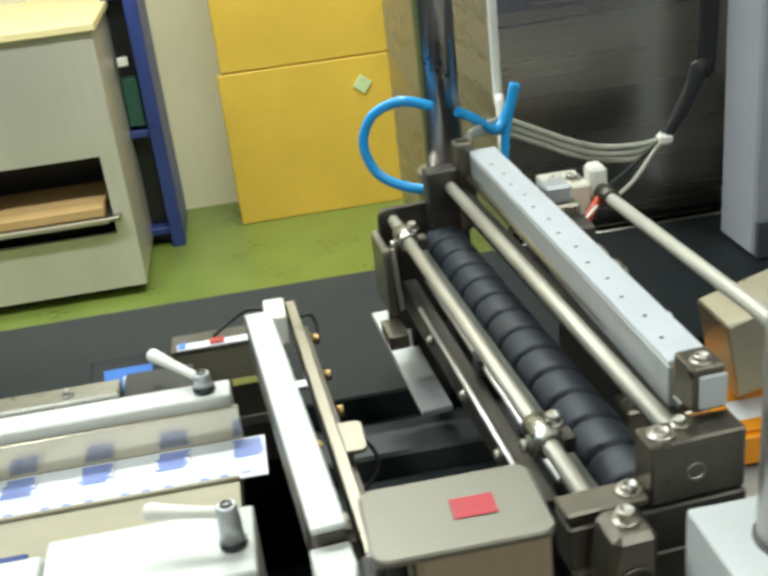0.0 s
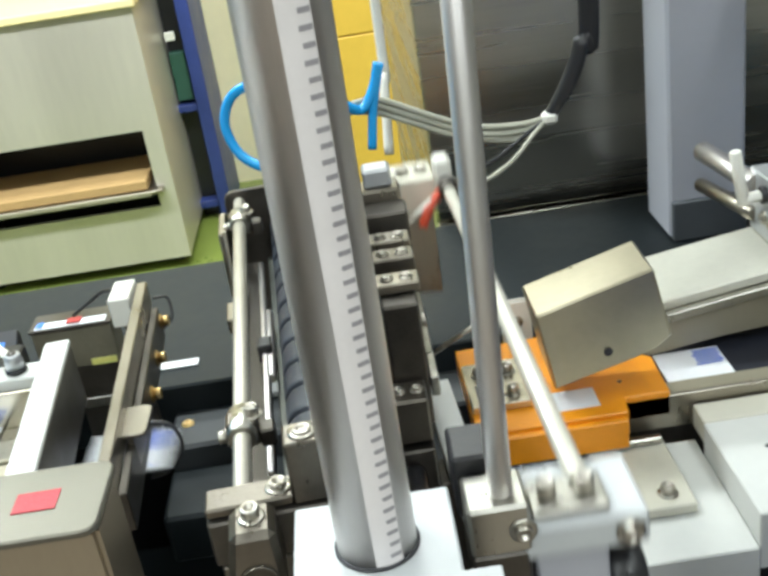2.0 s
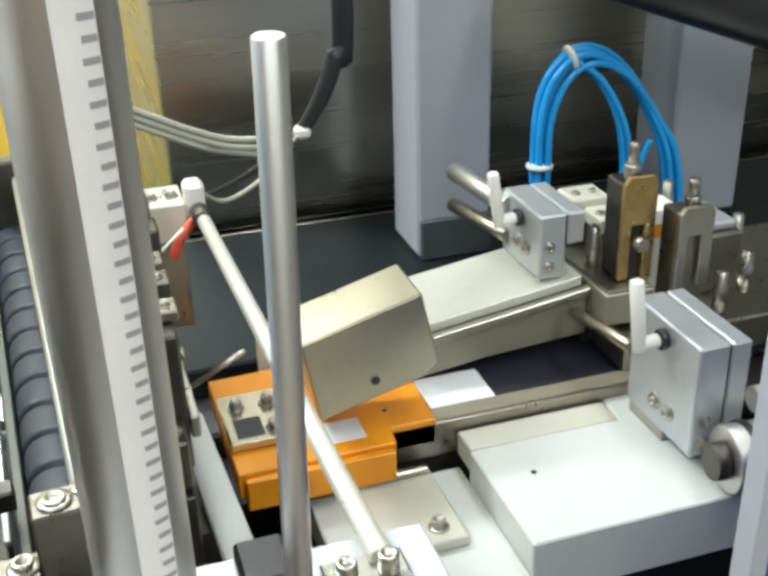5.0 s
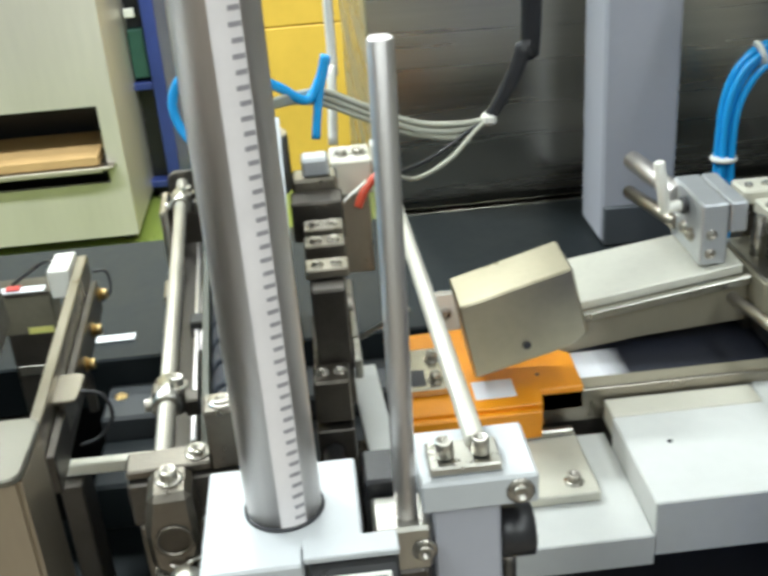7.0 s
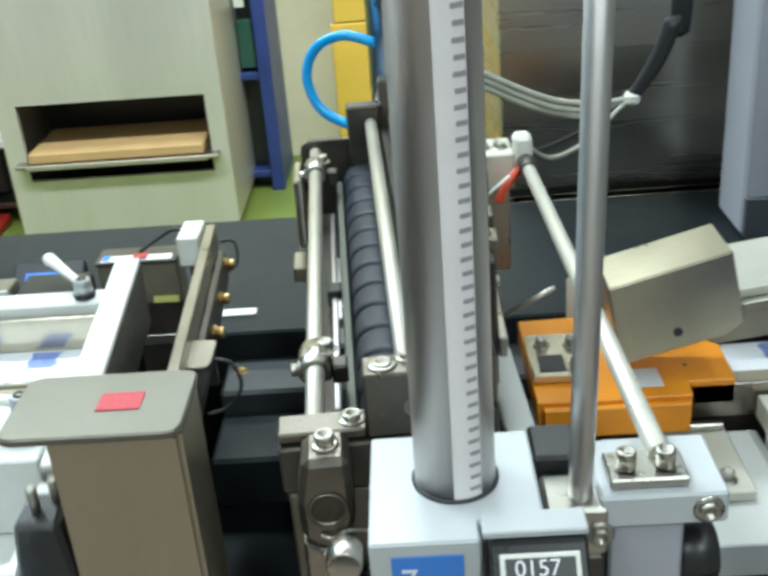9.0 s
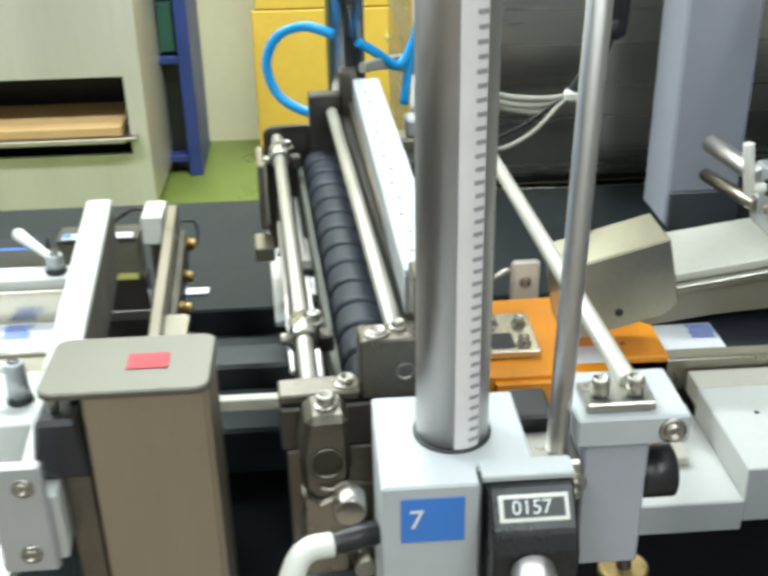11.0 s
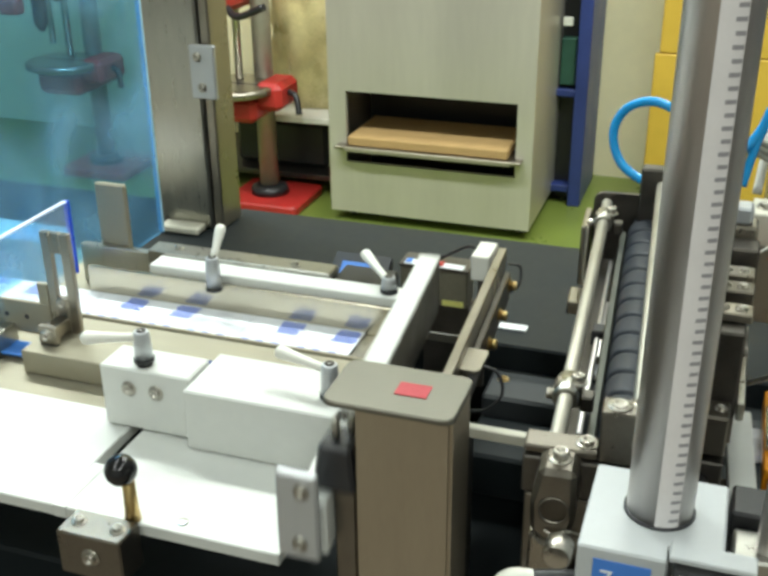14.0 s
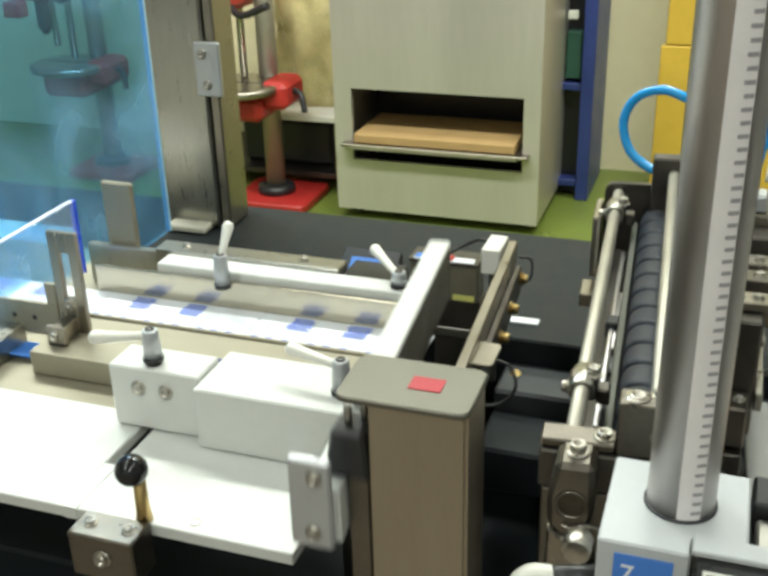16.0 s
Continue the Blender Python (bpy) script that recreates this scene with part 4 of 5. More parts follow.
    part("clamp_bar", rod((0.1315, 0.350, 1.070), (0.111, 0.345, 1.069), 0.005), BLACK, h)
    part("clamp_handle", tube([(0.112, 0.345, 1.069), (0.102, 0.342, 1.069), (0.096, 0.337, 1.062), (0.088, 0.325, 1.038)], 0.0052, 12), PLASTIC_W, h, "white bent clamp handle")
    part("clamp_nut", rod((0.120, 0.372, 1.072), (0.120, 0.360, 1.072), 0.007), NICKEL, h)

    f = thing("rear_column", "plain polished steel column at the machine rear", "column")
    xf, yf = 0.1405, 0.905
    part("shaft", lathe([(0.0165, 0.911), (0.0165, 1.95)], 36, None, Matrix.Translation((xf, yf, 0))), mat("rear shaft steel", (0.34, 0.335, 0.35), 0.3, 1.0, 0.06, 20), f)
    part("collar", lathe([(0.024, 1.04), (0.025, 1.042), (0.025, 1.09), (0.024, 1.092)], 30, None, Matrix.Translation((xf, yf, 0))), STEEL_WARM, f)

    g = thing("guide_rod", "upright round guide rod with a clamped foot", "rod")
    part("shaft", rod((0.2126, 0.391, 1.0), (0.2168, 0.384, 1.2845), 0.0049, 28), CHROME, g)
    part("foot_clamp", box(0.199, 0.2235, 0.379, 0.404, 1.055, 1.078, 0.0015), STEEL, g)
    part("foot_block", box(0.199, 0.2225, 0.380, 0.409, 0.742, 1.0545, 0.0015), STEEL_DARK, g)
    face_bolt(0.220, 0.379, 1.066, g, 0.0038)
    part("rear_block", box(0.197, 0.216, 0.405, 0.43, 1.055, 1.085, 0.0015), BLACK, g)
    return g


GUIDE_ROD = scaled_column()


def lift_arm():
    a = thing("lift_arm", "grey lift block with bolted plate and a pale cross rod", "lift arm")
    part("slide_block", box(0.2245, 0.254, 0.383, 0.412, 1.015, 1.083, 0.0012), GREY, a, "grey slide block")
    part("top_plate", box(0.220, 0.270, 0.380, 0.420, 1.0835, 1.0985, 0.0012), HOLDER, a, "pale grey top plate")
    part("clamp_strip", box(0.2245, 0.2555, 0.384, 0.404, 1.099, 1.1035, 0.0008), STEEL, a)
    for x in (0.232, 0.2475):
        socket_bolt(x, 0.392, 1.1035, a, 0.0039, 0.008, None, False)
    part("cross_rod", rod((0.2465, 0.398, 1.105), (0.240, 0.80, 1.090), 0.0047), mat("pale coated rod", (0.68, 0.66, 0.57), 0.3, 0.2, 0.05, 30), a, "pale coated cross rod")
    part("end_fitting", box(0.2315, 0.2455, 0.796, 0.815, 1.084, 1.110, 0.003), PLASTIC_W, a, "white end fitting")
    part("fitting_nut", rod((0.2405, 0.776, 1.091), (0.240, 0.796, 1.090), 0.007), STEEL_DARK, a)
    part("far_block", box(0.199, 0.2312, 0.795, 0.835, 1.070, 1.098, 0.0012), IVORY, a)
    for x in (0.208, 0.222):
        socket_bolt(x, 0.812, 1.098, a, 0.0046, 0.004)
    part("red_wire", tube([(0.236, 0.79, 1.088), (0.230, 0.784, 1.085), (0.223, 0.779, 1.078), (0.217, 0.775, 1.067)], 0.0034), COPPER_RED, a, "red wire sleeve")
    part("thin_link", rod((0.199, 0.75, 1.077), (0.225, 0.765, 1.092), 0.0011), PLASTIC_W, a)
    part("far_plate", box(0.203, 0.228, 0.800, 0.806, 1.0, 1.0698, 0.001), STEEL_WARM, a)
    part("lock_knob", rod((0.2545, 0.395, 1.058), (0.270, 0.395, 1.058), 0.012), BLACK, a, "black lock knob")
    face_bolt(0.262, 0.380, 1.091, a, 0.0042)
    return a


LIFT = lift_arm()

# ---------------------------------------------------------------- outfeed


def outfeed():
    p = thing("outfeed_table", "white coated outfeed plates with a stepped block", "table")
    part("lower_plate", box(0.272, 0.378, 0.532, 0.648, 0.900, 0.924, 0.001), WHITE, p)
    part("step_block", prism([(0.3785, 0.5345), (0.56, 0.5345), (0.56, 0.66), (0.49, 0.66), (0.488, 0.632), (0.3785, 0.632)], "z", 0.905, 0.947, 0.001), WHITE, p)
    part("dark_hole", lathe([(0.0018, 0.947), (0.0018, 0.9474)], 12, None, Matrix.Translation((0.408, 0.597, 0))), INK, p)
    part("shim_plate", box(0.301, 0.354, 0.571, 0.647, 0.9245, 0.932, 0.001), IVORY, p)
    socket_bolt(0.339, 0.5845, 0.932, p, 0.0045, 0.006)
    part("shim_ridge", box(0.300, 0.352, 0.636, 0.642, 0.9325, 0.938, 0.001), STEEL, p)
    part("under_frame", box(0.28, 0.90, 0.56, 0.80, 0.742, 0.899, 0.002), BLACK, p)
    part("back_plate", box(0.379, 0.4875, 0.6325, 0.655, 0.930, 0.9475, 0.0008), IVORY, p)

    t = thing("outfeed_belt", "dark outfeed belt between stainless channel walls", "conveyor")
    part("belt", box(0.30, 1.8, 0.693, 0.768, 0.932, 0.940, 0.002), BELT, t, "dark woven belt")
    part("channel_wall", box(0.332, 0.51, 0.657, 0.661, 0.930, 0.956, 0.0006), STEEL_WARM, t)
    part("channel_wall", box(0.332, 0.60, 0.6615, 0.692, 0.930, 0.9445, 0.0006), RAIL, t)
    part("channel_wall", box(0.36, 0.60, 0.770, 0.774, 0.930, 0.972, 0.0006), STEEL, t)
    part("bed", box(0.26, 1.8, 0.66, 0.80, 0.900, 0.9295, 0.001), STEEL_DARK, t)

    w = thing("white_tab", "small white plastic tab with a bolt behind the orange block", "bracket")
    part("tab_plate", box(0.270, 0.294, 0.785, 0.790, 0.930, 0.981, 0.002, None, None, 2), PLASTIC_W, w)
    face_bolt(0.282, 0.785, 0.962, w, 0.0035, 0.003)
    o = thing("orange_block", "bright orange painted steel guide block", "guide block")
    part("block", prism([(0.228, 0.640), (0.331, 0.640), (0.333, 0.657), (0.3645, 0.657), (0.366, 0.705), (0.305, 0.76), (0.228, 0.757)], "z", 0.941, 0.960, 0.0008), ORANGE, o)
    part("front_skirt", box(0.232, 0.329, 0.634, 0.6395, 0.935, 0.957, 0.0008), ORANGE, o)
    part("sticker", box(0.285, 0.315, 0.652, 0.676, 0.9602, 0.9605, 0), PAPER, o, "white sticker")
    part("screw_hole", lathe([(0.0016, 0.9601), (0.0016, 0.9604)], 10, None, Matrix.Translation((0.335, 0.678, 0))), INK, o)
    br = part("bolt_bracket", box(0.2285, 0.270, 0.663, 0.722, 0.9605, 0.967, 0.001), STEEL_TRACK, o, "small steel bracket")
    for x, y in ((0.239, 0.704), (0.260, 0.704), (0.259, 0.674)):
        socket_bolt(x, y, 0.967, br, 0.004, 0.006)
    part("bracket_window", box(0.234, 0.252, 0.668, 0.690, 0.9672, 0.9675, 0), INK, br)

    h = thing("sheet_hood", "tilted sheet steel hood over the belt", "hood")
    part("hood_shell", prism([(0.276, 1.0335), (0.355, 1.0555), (0.3665, 1.004), (0.355, 0.994), (0.286, 0.9755)], "y", 0.656, 0.704, 0.0014), mat("hood sheet steel", (0.47, 0.43, 0.315), 0.34, 0.85, 0.14, 18, 0.1, 300), h)
    part("hood_hole", lathe([(0.003, 0), (0.003, 0.0005)], 14, None, pose(0.323, 0.6558, 0.999, 90, 0, 0)), INK, h)

    c = thing("rear_channel", "white plate and stainless channel behind the hood", "channel")
    part("white_plate", prism([(0.37, 0.983), (0.512, 1.0035), (0.512, 0.9955), (0.37, 0.975)], "y", 0.7375, 0.815, 0.0008), mat("pale worn plate", (0.60, 0.59, 0.51), 0.42, 0.3, 0.12, 20, 0.06, 300), c, "pale worn metal plate")
    part("steel_lip", prism([(0.37, 0.976), (0.5155, 0.997), (0.5155, 0.990), (0.37, 0.969)], "y", 0.7285, 0.734, 0.0008), STEEL, c, "bright steel lip")
    part("channel_face", prism([(0.366, 0.9745), (0.5155, 0.9955), (0.5155, 0.956), (0.43, 0.950), (0.366, 0.9415)], "y", 0.7345, 0.7372, 0.0004), RAIL, c, "satin beige channel wall")
    part("end_plate", box(0.516, 0.556, 0.707, 0.792, 0.974, 1.000, 0.0012), RAIL, c, "flat steel end plate")
    part("end_plate_shim", box(0.518, 0.554, 0.709, 0.790, 1.0003, 1.0022, 0.0006), STEEL, c)
    part("end_feet", box(0.518, 0.545, 0.742, 0.765, 0.9422, 0.9736, 0.001), STEEL_DARK, c)


outfeed()


def bearing(x, y0, y1, zt, zb, tip, name):
    b = thing(name, "grey aluminium bearing block with a white clamping handle", "bearing block", group="bearing blocks")
    part("front_half", box(x, x + 0.021, y0, y1, zb, zt, 0.0012), ALU, b)
    low = zb + (0.026 if y0 > 0.7 else 0.0)
    part("rear_half", box(x + 0.0225, x + 0.036, y0, y1, low, zt, 0.0012), ALU, b)
    part("gap_shim", box(x + 0.0211, x + 0.0224, y0 + 0.002, y1 - 0.002, low, zt - 0.002, 0), STEEL_DARK, b)
    ym = (y0 + y1) / 2
    part("knob_disc", rod((x - 0.0005, ym, zt - 0.012), (x - 0.005, ym, zt - 0.012), 0.007), BLACK, b)
    part("handle_hub", rod((x - 0.005, ym, zt - 0.012), (x - 0.019, ym, zt - 0.013), 0.0045), PLASTIC_W, b)
    part("handle_arm", rod((x - 0.018, ym, zt - 0.017), (tip[0], tip[1], tip[2]), 0.0046), PLASTIC_W, b, "white handle arm")
    for dy in (-0.012, 0.004):
        face_bolt(x, ym + dy, zb + 0.018, b, 0.004, 0.003, (-1, 0, 0))
        face_bolt(x + 0.008, y0, zb + 0.022 + dy, b, 0.003, 0.002)
    part("foot", box(x + 0.002, x + (0.020 if y0 > 0.7 else 0.034), y0 + 0.034, y1 - 0.001, 0.9475 if y0 < 0.7 else 0.9985, zb - 0.0004, 0.0006), STEEL, b)
    return b


bearing(0.479, 0.744, 0.811, 1.053, 1.002, (0.4538, 0.776, 1.080), "bearing_block")
bearing(0.498, 0.565, 0.641, 1.035, 0.957, (0.4755, 0.606, 1.066), "bearing_block")


def outfeed_extras():
    r = thing("tie_rods", "pair of steel tie rods between post and bearing block", "rod")
    part("upper_rod", rod((0.4795, 0.800, 1.041), (0.467, 0.885, 1.043), 0.0085), CHROME, r)
    part("lower_rod", rod((0.4795, 0.800, 1.016), (0.465, 0.885, 1.013), 0.006), STEEL_WARM, r)
    s = thing("cross_shaft", "dull steel shaft into the near bearing block", "rod")
    part("shaft", rod((0.4995, 0.6415, 0.996), (0.4975, 0.722, 0.984), 0.0045), STEEL_WARM, s)
    part("side_cylinder", rod((0.506, 0.541, 0.9705), (0.62, 0.528, 0.9705), 0.0215, 28), CHROME, s)
    part("cylinder_nose", rod((0.497, 0.542, 0.9705), (0.5058, 0.541, 0.9705), 0.012, 24), STEEL_DARK, s)
    part("cylinder_band", rod((0.516, 0.540, 0.9705), (0.521, 0.5394, 0.9705), 0.0228, 28), BLACK, s)
    j = thing("adjusting_stud", "dark steel stud in a slotted brass screw", "stud")
    part("stud", rod((0.265, 0.43, 0.7405), (0.265, 0.43, 1.013), 0.0042), STEEL_DARK, j)
    part("screw_head", lathe([(0.0135, 0.965), (0.0135, 0.969), (0.012, 0.970)], 24, None, Matrix.Translation((0.265, 0.43, 0))), BRASS, j)
    v = thing("valve_cluster", "cluster of pneumatic clamps, fittings and slotted brass plate", "pneumatic fitting")
    sl = prism([(0.532, 1.003), (0.540, 1.003), (0.540, 1.046), (0.551, 1.046), (0.551, 1.003), (0.5595, 1.003), (0.5595, 1.078), (0.556, 1.084), (0.536, 1.084), (0.532, 1.078)], "y", 0.72, 0.7245, 0.0008)
    part("slotted_plate", sl, BRASS, v, "slotted brass plate")
    part("plate_body", box(0.533, 0.558, 0.7248, 0.748, 1.0026, 1.078, 0.0012), STEEL_DARK, v)
    part("screw_collar", rod((0.5445, 0.733, 1.0785), (0.5445, 0.733, 1.090), 0.0062), NICKEL, v)
    part("top_screw", rod((0.5445, 0.733, 1.0902), (0.5445, 0.733, 1.106), 0.0040), NICKEL, v)
    part("slot_nut", rod((0.5455, 0.7198, 1.034), (0.5455, 0.711, 1.034), 0.0062, 6), NICKEL, v)
    part("second_plate", prism([(0.567, 1.0), (0.575, 1.0), (0.575, 1.04), (0.586, 1.04), (0.586, 1.0), (0.596, 1.0), (0.596, 1.058), (0.592, 1.063), (0.571, 1.063), (0.567, 1.058)], "y", 0.700, 0.7045, 0.0008), STEEL, v)
    part("second_body", box(0.568, 0.595, 0.7048, 0.726, 0.9702, 1.058, 0.0012), STEEL_WARM, v)
    part("second_collar", rod((0.584, 0.713, 1.0585), (0.584, 0.713, 1.067), 0.0062), NICKEL, v)
    part("second_screw", rod((0.584, 0.713, 1.0672), (0.584, 0.713, 1.080), 0.0045), NICKEL, v)
    for x, y, w, z in ((0.538, 0.806, 0.033, 1.035), (0.545, 0.772, 0.022, 1.030)):
        cb = part("cream_block", box(x, x + w, y, y + 0.030, z - 0.012, z, 0.0015), IVORY, v, "cream manifold block")
        for k in (0.25, 0.7):
            part("port", rod((x + w * k, y + 0.012, z - 0.002), (x + w * k, y + 0.012, z + 0.0025), 0.0035), NICKEL, cb)
        part("block_body", box(x + 0.002, x + w - 0.002, y + 0.002, y + 0.028, 0.9702, z - 0.0123, 0.001), STEEL_WARM, v)
    part("white_tag", box(0.583, 0.606, 0.7575, 0.7580, 1.026, 1.037, 0.0002), PAPER, v)
    part("orange_tag", box(0.583, 0.606, 0.7575, 0.7580, 1.015, 1.0258, 0.0001), ORANGE, v)
    part("tag_block", box(0.582, 0.607, 0.7582, 0.788, 0.9702, 1.0372, 0.001), PLASTIC_W, v)
    part("valve_body", box(0.612, 0.650, 0.735, 0.790, 0.9702, 1.020, 0.002), STEEL_WARM, v)
    part("valve_top", box(0.616, 0.646, 0.740, 0.785, 1.0205, 1.028, 0.002), ALU, v)
    for x, y, z in ((0.530, 0.755, 1.022), (0.603, 0.735, 1.02), (0.612, 0.705, 0.992), (0.640, 0.715, 1.0), (0.662, 0.76, 1.01), (0.62, 0.80, 1.03)):
        part("fitting", lathe([(0.006, -0.02), (0.006, 0), (0.0045, 0.002), (0.0045, 0.012), (0.003, 0.013)], 16, None, Matrix.Translation((x, y, z))), NICKEL, v)
    part("base_beam", box(0.525, 0.80, 0.69, 0.84, 0.942, 0.97, 0.0015), STEEL, v)
    part("linear_guide", box(0.62, 0.80, 0.60, 0.65, 0.9485, 0.99, 0.0015), ALU, v)
    part("guide_shaft", rod((0.56, 0.59, 0.972), (0.80, 0.575, 0.972), 0.009), CHROME, v)
    part("guide_shaft", rod((0.56, 0.555, 0.958), (0.80, 0.54, 0.958), 0.009), CHROME, v)

    g = thing("grey_post", "grey painted square frame post", "post", group="frame posts")
    part("post_box", box(0.474, 0.550, 1.0, 1.075, 0.911, 1.95, 0.003), GREY, g)
    # Added dark plate draws the shadow low on the post's front.
    part("foot_plate", box(0.4755, 0.5485, 0.992, 0.9995, 0.911, 0.952, 0.001), mat("dark plate for the shadow at the post foot", (0.10, 0.11, 0.12), 0.4, 0.3, 0.1, 20), g, "dark plate for the shadow at the post foot")
    part("rear_post", box(0.755, 0.84, 1.0, 1.075, 0.911, 1.95, 0.003), GREY, g)

    k = thing("rear_machine", "large polished dark steel machine housing", "machine")
    part("front_panel", box(0.255, 2.4, 1.155, 1.17, 0.905, 2.2, 0.002), DARK_STEEL_PANEL, k)
    part("lower_panel", box(0.255, 2.4, 1.158, 1.17, 0.0, 0.898, 0.002), DARK_STEEL_PANEL, k)
    part("side_panel", box(0.255, 0.268, 1.171, 2.0, 0.0, 2.2, 0.002), DARK_STEEL_PANEL, k)
    part("back_panel", box(0.269, 2.4, 1.985, 2.0, 0.0, 2.2, 0.002), STEEL_DARK, k)
    part("top_panel", box(0.255, 2.4, 1.155, 2.0, 2.201, 2.22, 0.002), STEEL_DARK, k)
    o = thing("overhead_pipe", "thick black overhead pipe", "pipe")
    part("pipe", rod((0.55, 0.86, 1.225), (1.2, 0.95, 0.99), 0.03, 28), BLACK, o)
    n = thing("open_door", "grey door frame with a navy panel", "door")
    part("frame", box(0.366, 0.373, 0.345, 0.357, 0.60, 1.20, 0.001), GREY, n)
    part("panel", box(0.3732, 0.70, 0.349, 0.353, 0.60, 1.20, 0.001), NAVY, n)

    t = thing("blue_tube_bundle", "bundle of bright blue pneumatic tubes with cable ties", "tube")
    for dx, dz, dy in ((0, 0, 0), (0.0055, -0.003, 0.004), (-0.003, 0.003, 0.006), (0.008, -0.008, -0.003), (0.002, 0.006, 0.010)):
        part("tube", tube([(0.580 + dx, 0.95 + dy, 0.911), (0.577 + dx, 0.95 + dy, 1.02), (0.582 + dx, 0.952 + dy, 1.072 + dz), (0.600 + dx, 0.952 + dy, 1.103 + dz), (0.626 + dx, 0.95 + dy, 1.111 + dz), (0.656 + dx, 0.945 + dy, 1.095 + dz), (0.686 + dx, 0.94 + dy, 1.055 + dz), (0.705 + dx, 0.93 + dy, 1.005), (0.714 + dx, 0.925 + dy, 0.911)], 0.0034), BLUE_TUBE, t)
    part("inner_tube", tube([(0.606, 0.955, 1.108), (0.632, 0.95, 1.090), (0.650, 0.94, 1.055), (0.658, 0.935, 1.010), (0.652, 0.93, 0.985)], 0.0034), BLUE_TUBE, t)
    part("inner_tube", tube([(0.612, 0.95, 1.106), (0.637, 0.945, 1.086), (0.655, 0.935, 1.05), (0.663, 0.93, 1.01), (0.657, 0.925, 0.985)], 0.0034), BLUE_TUBE, t)
    part("short_tube", tube([(0.672, 0.93, 0.985), (0.674, 0.93, 1.010), (0.682, 0.93, 1.030)], 0.0034), BLUE_TUBE, t)
    part("push_fitting", box(0.645, 0.680, 0.918, 0.942, 0.911, 0.986, 0.003), BLACK, t, "black push-in fitting")
    part("cable_tie", lathe([(0.0125, 0), (0.0135, 0.002), (0.0125, 0.004)], 16, None, Matrix.Translation((0.5795, 0.953, 1.008))), PLASTIC_W, t)
    part("cable_tie", lathe([(0.012, 0), (0.013, 0.002), (0.012, 0.004)], 16, None, pose(0.606, 0.956, 1.108, 0, 70, 0)), PLASTIC_W, t)


outfeed_extras()


def hoses():
    b = thing("blue_hose", "looped bright blue air hose behind the roller", "hose")
    part("loop", tube([(0.131, 0.885, 1.152), (0.105, 0.892, 1.158), (0.082, 0.898, 1.148), (0.072, 0.90, 1.125), (0.080, 0.895, 1.100), (0.100, 0.885, 1.088), (0.125, 0.872, 1.085)], 0.0042, 12), BLUE_TUBE, b)
    part("tail", tube([(0.150, 0.885, 1.145), (0.165, 0.89, 1.135), (0.185, 0.90, 1.120), (0.198, 0.905, 1.135), (0.205, 0.905, 1.156)], 0.0042, 12), BLUE_TUBE, b)
    part("tail", tube([(0.190, 0.90, 1.085), (0.196, 0.905, 1.12), (0.206, 0.905, 1.155)], 0.004, 12), BLUE_TUBE, b)
    part("elbow", box(0.118, 0.134, 0.862, 0.882, 1.074, 1.094, 0.003), PLASTIC_W, b)
    part("elbow_stem", rod((0.126, 0.872, 1.06), (0.126, 0.872, 1.0735), 0.005), NICKEL, b)
    c = thing("cable_loom", "grey cables tied together and hanging from above", "cable", pose(0, 0, 0.0045))
    for d, e in ((0, 0), (0.004, -0.006), (0.002, 0.006)):
        part("grey_cable", tube([(0.152, 0.86, 1.125 + e * 0.3), (0.175, 0.90, 1.118 + e * 0.5), (0.20, 0.93, 1.108 + e), (0.23, 0.93, 1.094 + e), (0.258, 0.93, 1.080 + e), (0.287, 0.93 + d, 1.069 + e), (0.321, 0.93, 1.066 + e), (0.347, 0.93, 1.074)], 0.0028), CABLE_GREY, c)
        part("black_cable", tube([(0.347, 0.93, 1.074), (0.364 + d, 0.93, 1.103), (0.378 + d, 0.932, 1.138), (0.385 + 2 * d, 0.935, 1.20), (0.388 + 2 * d, 0.935, 1.9)], 0.0056), BLACK, c)
    part("hanging_cable", tube([(0.243, 0.83, 1.072), (0.27, 0.87, 1.046), (0.305, 0.90, 1.049), (0.332, 0.92, 1.066), (0.346, 0.93, 1.074)], 0.002), CABLE_GREY, c)
    part("hanging_cable", tube([(0.22, 0.84, 1.07), (0.25, 0.87, 1.052), (0.29, 0.90, 1.053), (0.325, 0.92, 1.066), (0.346, 0.93, 1.074)], 0.0018), BLACK, c)
    part("cable_tie", box(0.341, 0.354, 0.923, 0.937, 1.069, 1.080, 0.003), PLASTIC_W, c)
    w = thing("white_hose", "thin white air hose running upwards", "hose")
    part("hose", tube([(0.205, 0.955, 1.06), (0.21, 0.98, 1.12), (0.213, 1.0, 1.2), (0.214, 1.0, 1.95)], 0.0045), PLASTIC_W, w)


hoses()

# ---------------------------------------------------------------- sachets
PERIOD, FIRST, FEED = 0.787, 0.50, 0.050


def cut_time(k):
    return FIRST + PERIOD * k


BLANK = {5, 8, 14, 17, 20, 23, 26}


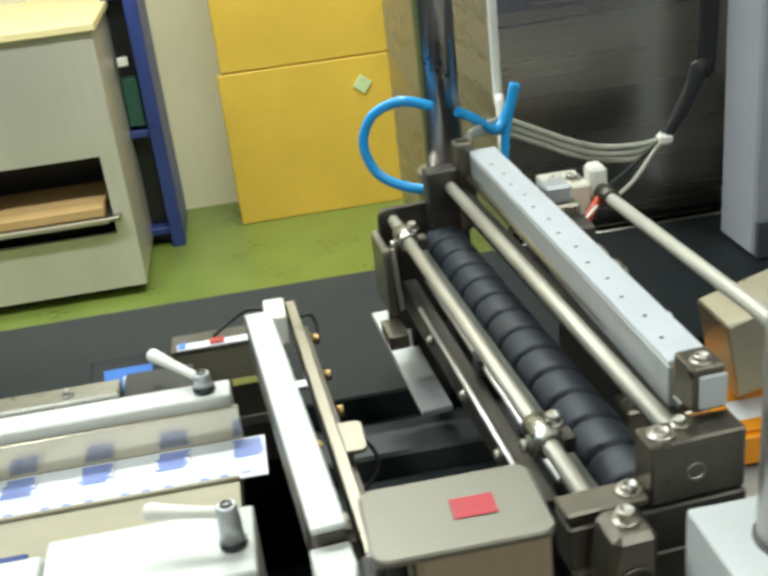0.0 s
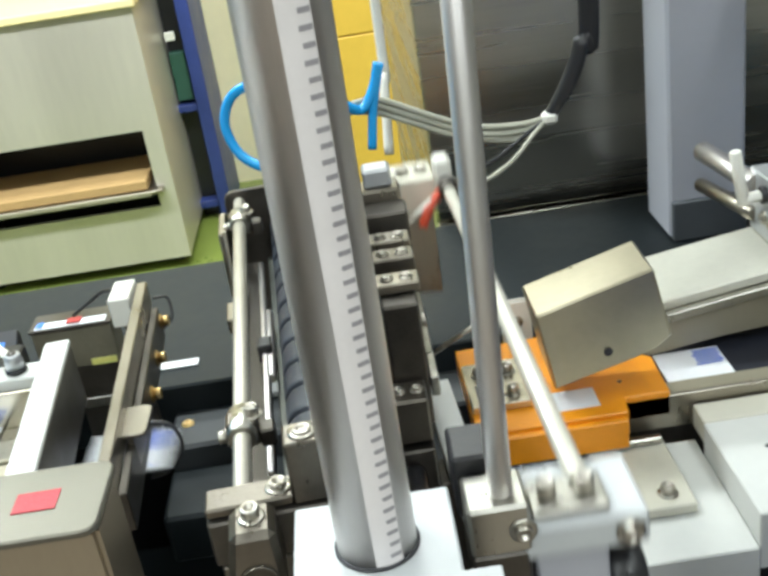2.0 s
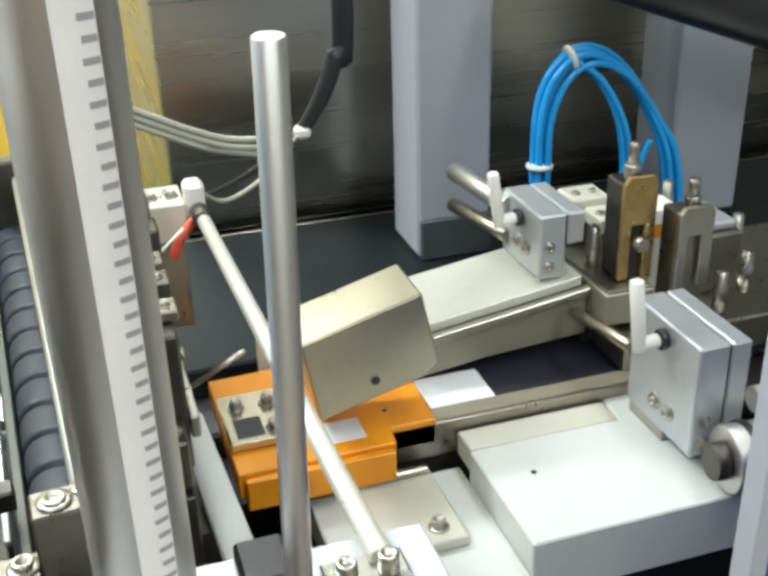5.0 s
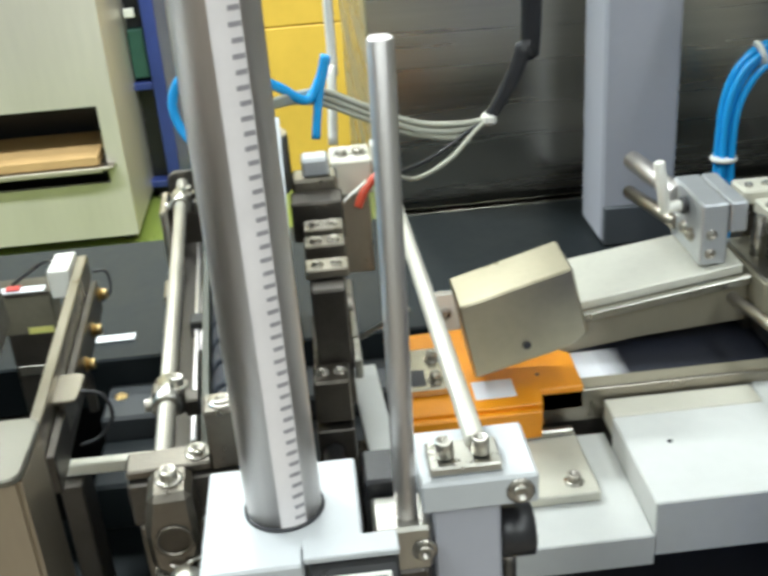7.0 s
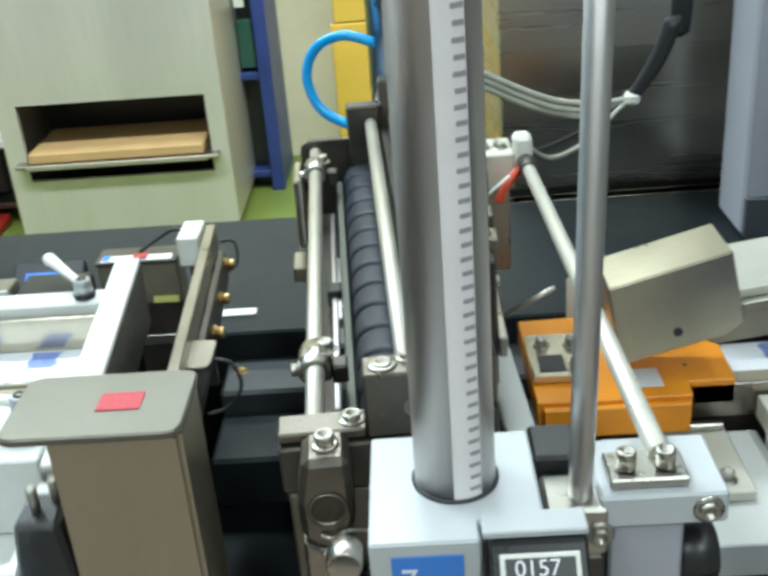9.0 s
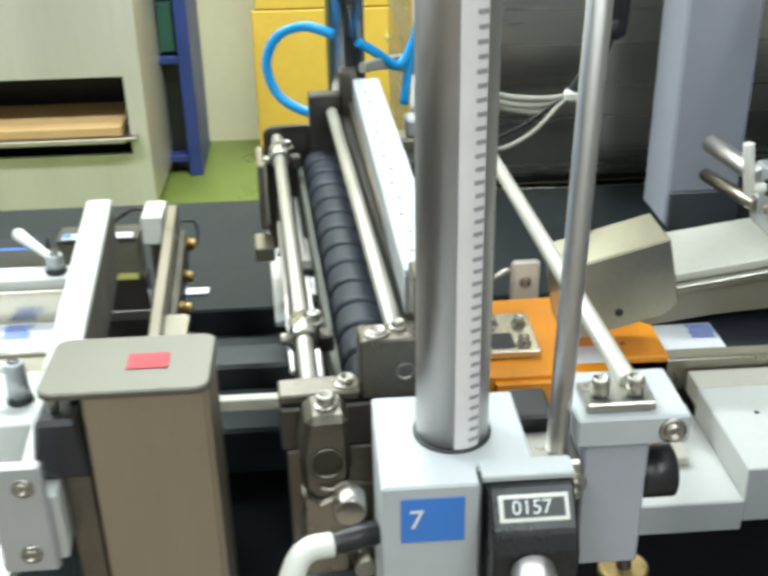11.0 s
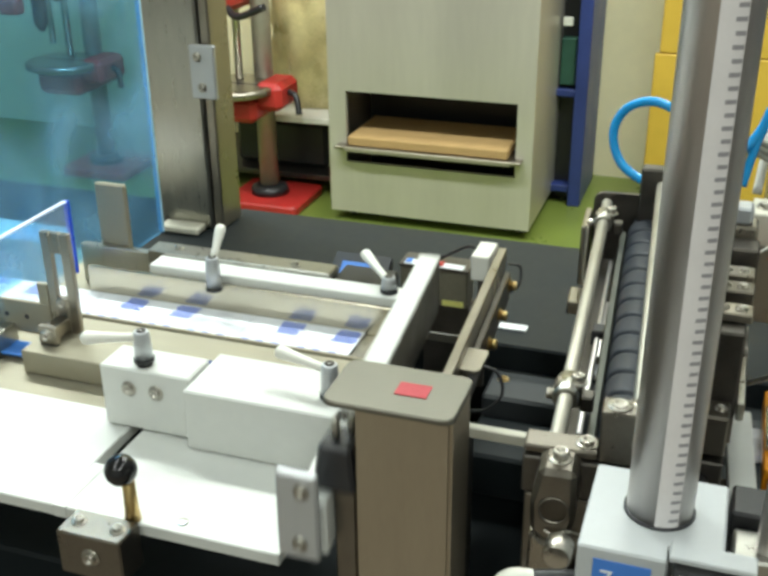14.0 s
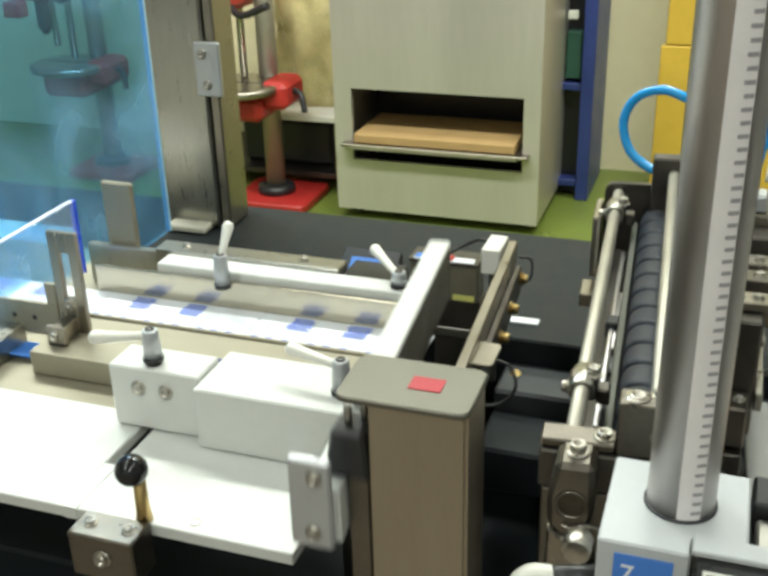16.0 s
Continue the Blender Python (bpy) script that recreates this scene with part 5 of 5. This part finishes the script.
def sachet(i):
    """One film sachet with a printed block; now and then a sachet is blank on this side."""
    s = thing("sachet", "white film sachet with blue print", "sachet", group="sachets on the line")
    part("film", box(-FEED / 2 + 0.0002, FEED / 2 - 0.0002, -0.0235, 0.0235, 0, 0.0014, 0.0004), PAPER, s)
    if i not in BLANK:
        rnd = random.Random(i)
        for q in range(7):
            x0 = 0.002 + rnd.uniform(0, 0.003)
            part("print_line", box(x0, 0.0245 - rnd.uniform(0, 0.004), 0.0 + 0.0031 * q, 0.0021 + 0.0031 * q, 0.0015, 0.0016, 0), BLUE_PRINT, s)
    for x in (-0.019, -0.006, 0.008):
        part("small_print", box(x, x + 0.006, -0.019, -0.0172, 0.0015, 0.0016, 0), BLUE_PRINT, s)
    return s


SACHETS = [(i, sachet(i)) for i in range(-2, 29)]


def sachet_rows(i):
    """Stepwise feed to the cutter, a quick run under the roller, a rest on the belt, then away."""
    rows = []

    def track(x):
        """Height and depth along the line."""
        s = min(max((x + 0.05) / 0.12, 0), 1)
        w = min(max((x + 0.02) / 0.38, 0), 1)
        return pose(x, 0.655 + (0.712 - 0.655) * w, 1.0 + (0.9405 - 1.0) * s, 0, 0, 0)

    x = -0.067 - FEED * i
    events = []
    for k in range(-1, 22):
        c = cut_time(k)
        if k < i:
            events.append((c + 0.12, x + FEED * k))
            events.append((c + 0.28, x + FEED * (k + 1)))
        elif k == i:
            events.append((c - 0.14, x + FEED * k))
            events.append((c - 0.07, -0.004))
            events.append((c + 0.026, 0.032))
            events.append((c + 0.25, 0.400))
        elif k == i + 1:
            events.append((c + 0.06, 0.400))
            events.append((c + 0.19, 0.62))
            events.append((c + 0.30, 0.75))
        else:
            j = k - i - 2
            events.append((c + 0.12, 0.75 + FEED * j))
            events.append((c + 0.28, 0.75 + FEED * (j + 1)))
    def at(t):
        if t <= events[0][0]:
            return events[0][1]
        for (t0, a), (t1, b) in zip(events, events[1:]):
            if t0 <= t <= t1:
                return a + (b - a) * (t - t0) / (t1 - t0)
        return events[-1][1]
    times = sorted({0.0, 16.0} | {round(t, 3) for t, _ in events if 0 < t < 16})
    return [(t, track(at(t))) for t in times]


def motions():
    """All that moves on the machine."""
    drop = ((-0.27, 0.0), (-0.165, 0.78), (-0.07, 0.98), (0.0, 1.0), (0.07, 0.95), (0.13, 0.42), (0.22, 0.0))
    keys = [(cut_time(k) + d, v) for k in range(-1, 21) for d, v in drop]
    walk(CUTTER, fill(keys, 0.033))
    lift = ((-0.12, 1.0), (-0.04, 0.0), (0.34, 0.0), (0.44, 1.0))
    keys = [(cut_time(k) + d, v) for k in range(-1, 21) for d, v in lift]
    walk(LIFT, fill(keys, 0.016))
    jump = ((-0.16, 0.0), (-0.09, 1.0), (-0.05, 1.0), (0.02, 0.2), (0.09, 0.0))
    keys = [(cut_time(k) + d, v) for k in range(-1, 21) for d, v in jump]
    walk(GUIDE_ROD, fill(keys, 0.026, (0, 0, 1)))
    dip = ((-0.13, 0.0), (-0.08, 1.0), (-0.03, 1.0), (0.02, 0.0))
    keys = [(cut_time(k) + d, v) for k in range(-1, 21) for d, v in dip]
    walk(SHIELD, fill(keys, 0.024))
    push = ((-0.07, 1.0), (0.03, 0.0), (0.37, 0.0), (0.47, 1.0))
    keys = [(cut_time(k) + d, v) for k in range(-1, 21) for d, v in push]
    walk(PUSHER, fill(keys, 0.10, (-1, 0, 0)))
    for i, ob in SACHETS:
        walk(ob, sachet_rows(i))


def fill(keys, depth, way=(0, 0, -1)):
    """Rows from 0 to 16 s for a thing that moves by depth along a way and back."""
    keys = sorted(keys)
    inside = [(t, v) for t, v in keys if 0 < t < 16]

    def at(t):
        for (t0, a), (t1, b) in zip(keys, keys[1:]):
            if t0 <= t <= t1:
                return a + (b - a) * (t - t0) / (t1 - t0)
        return 0.0
    rows = [(0.0, at(0.0))] + inside + [(16.0, at(16.0))]
    return [(t, pose(way[0] * depth * v, way[1] * depth * v, way[2] * depth * v)) for t, v in rows]


motions()
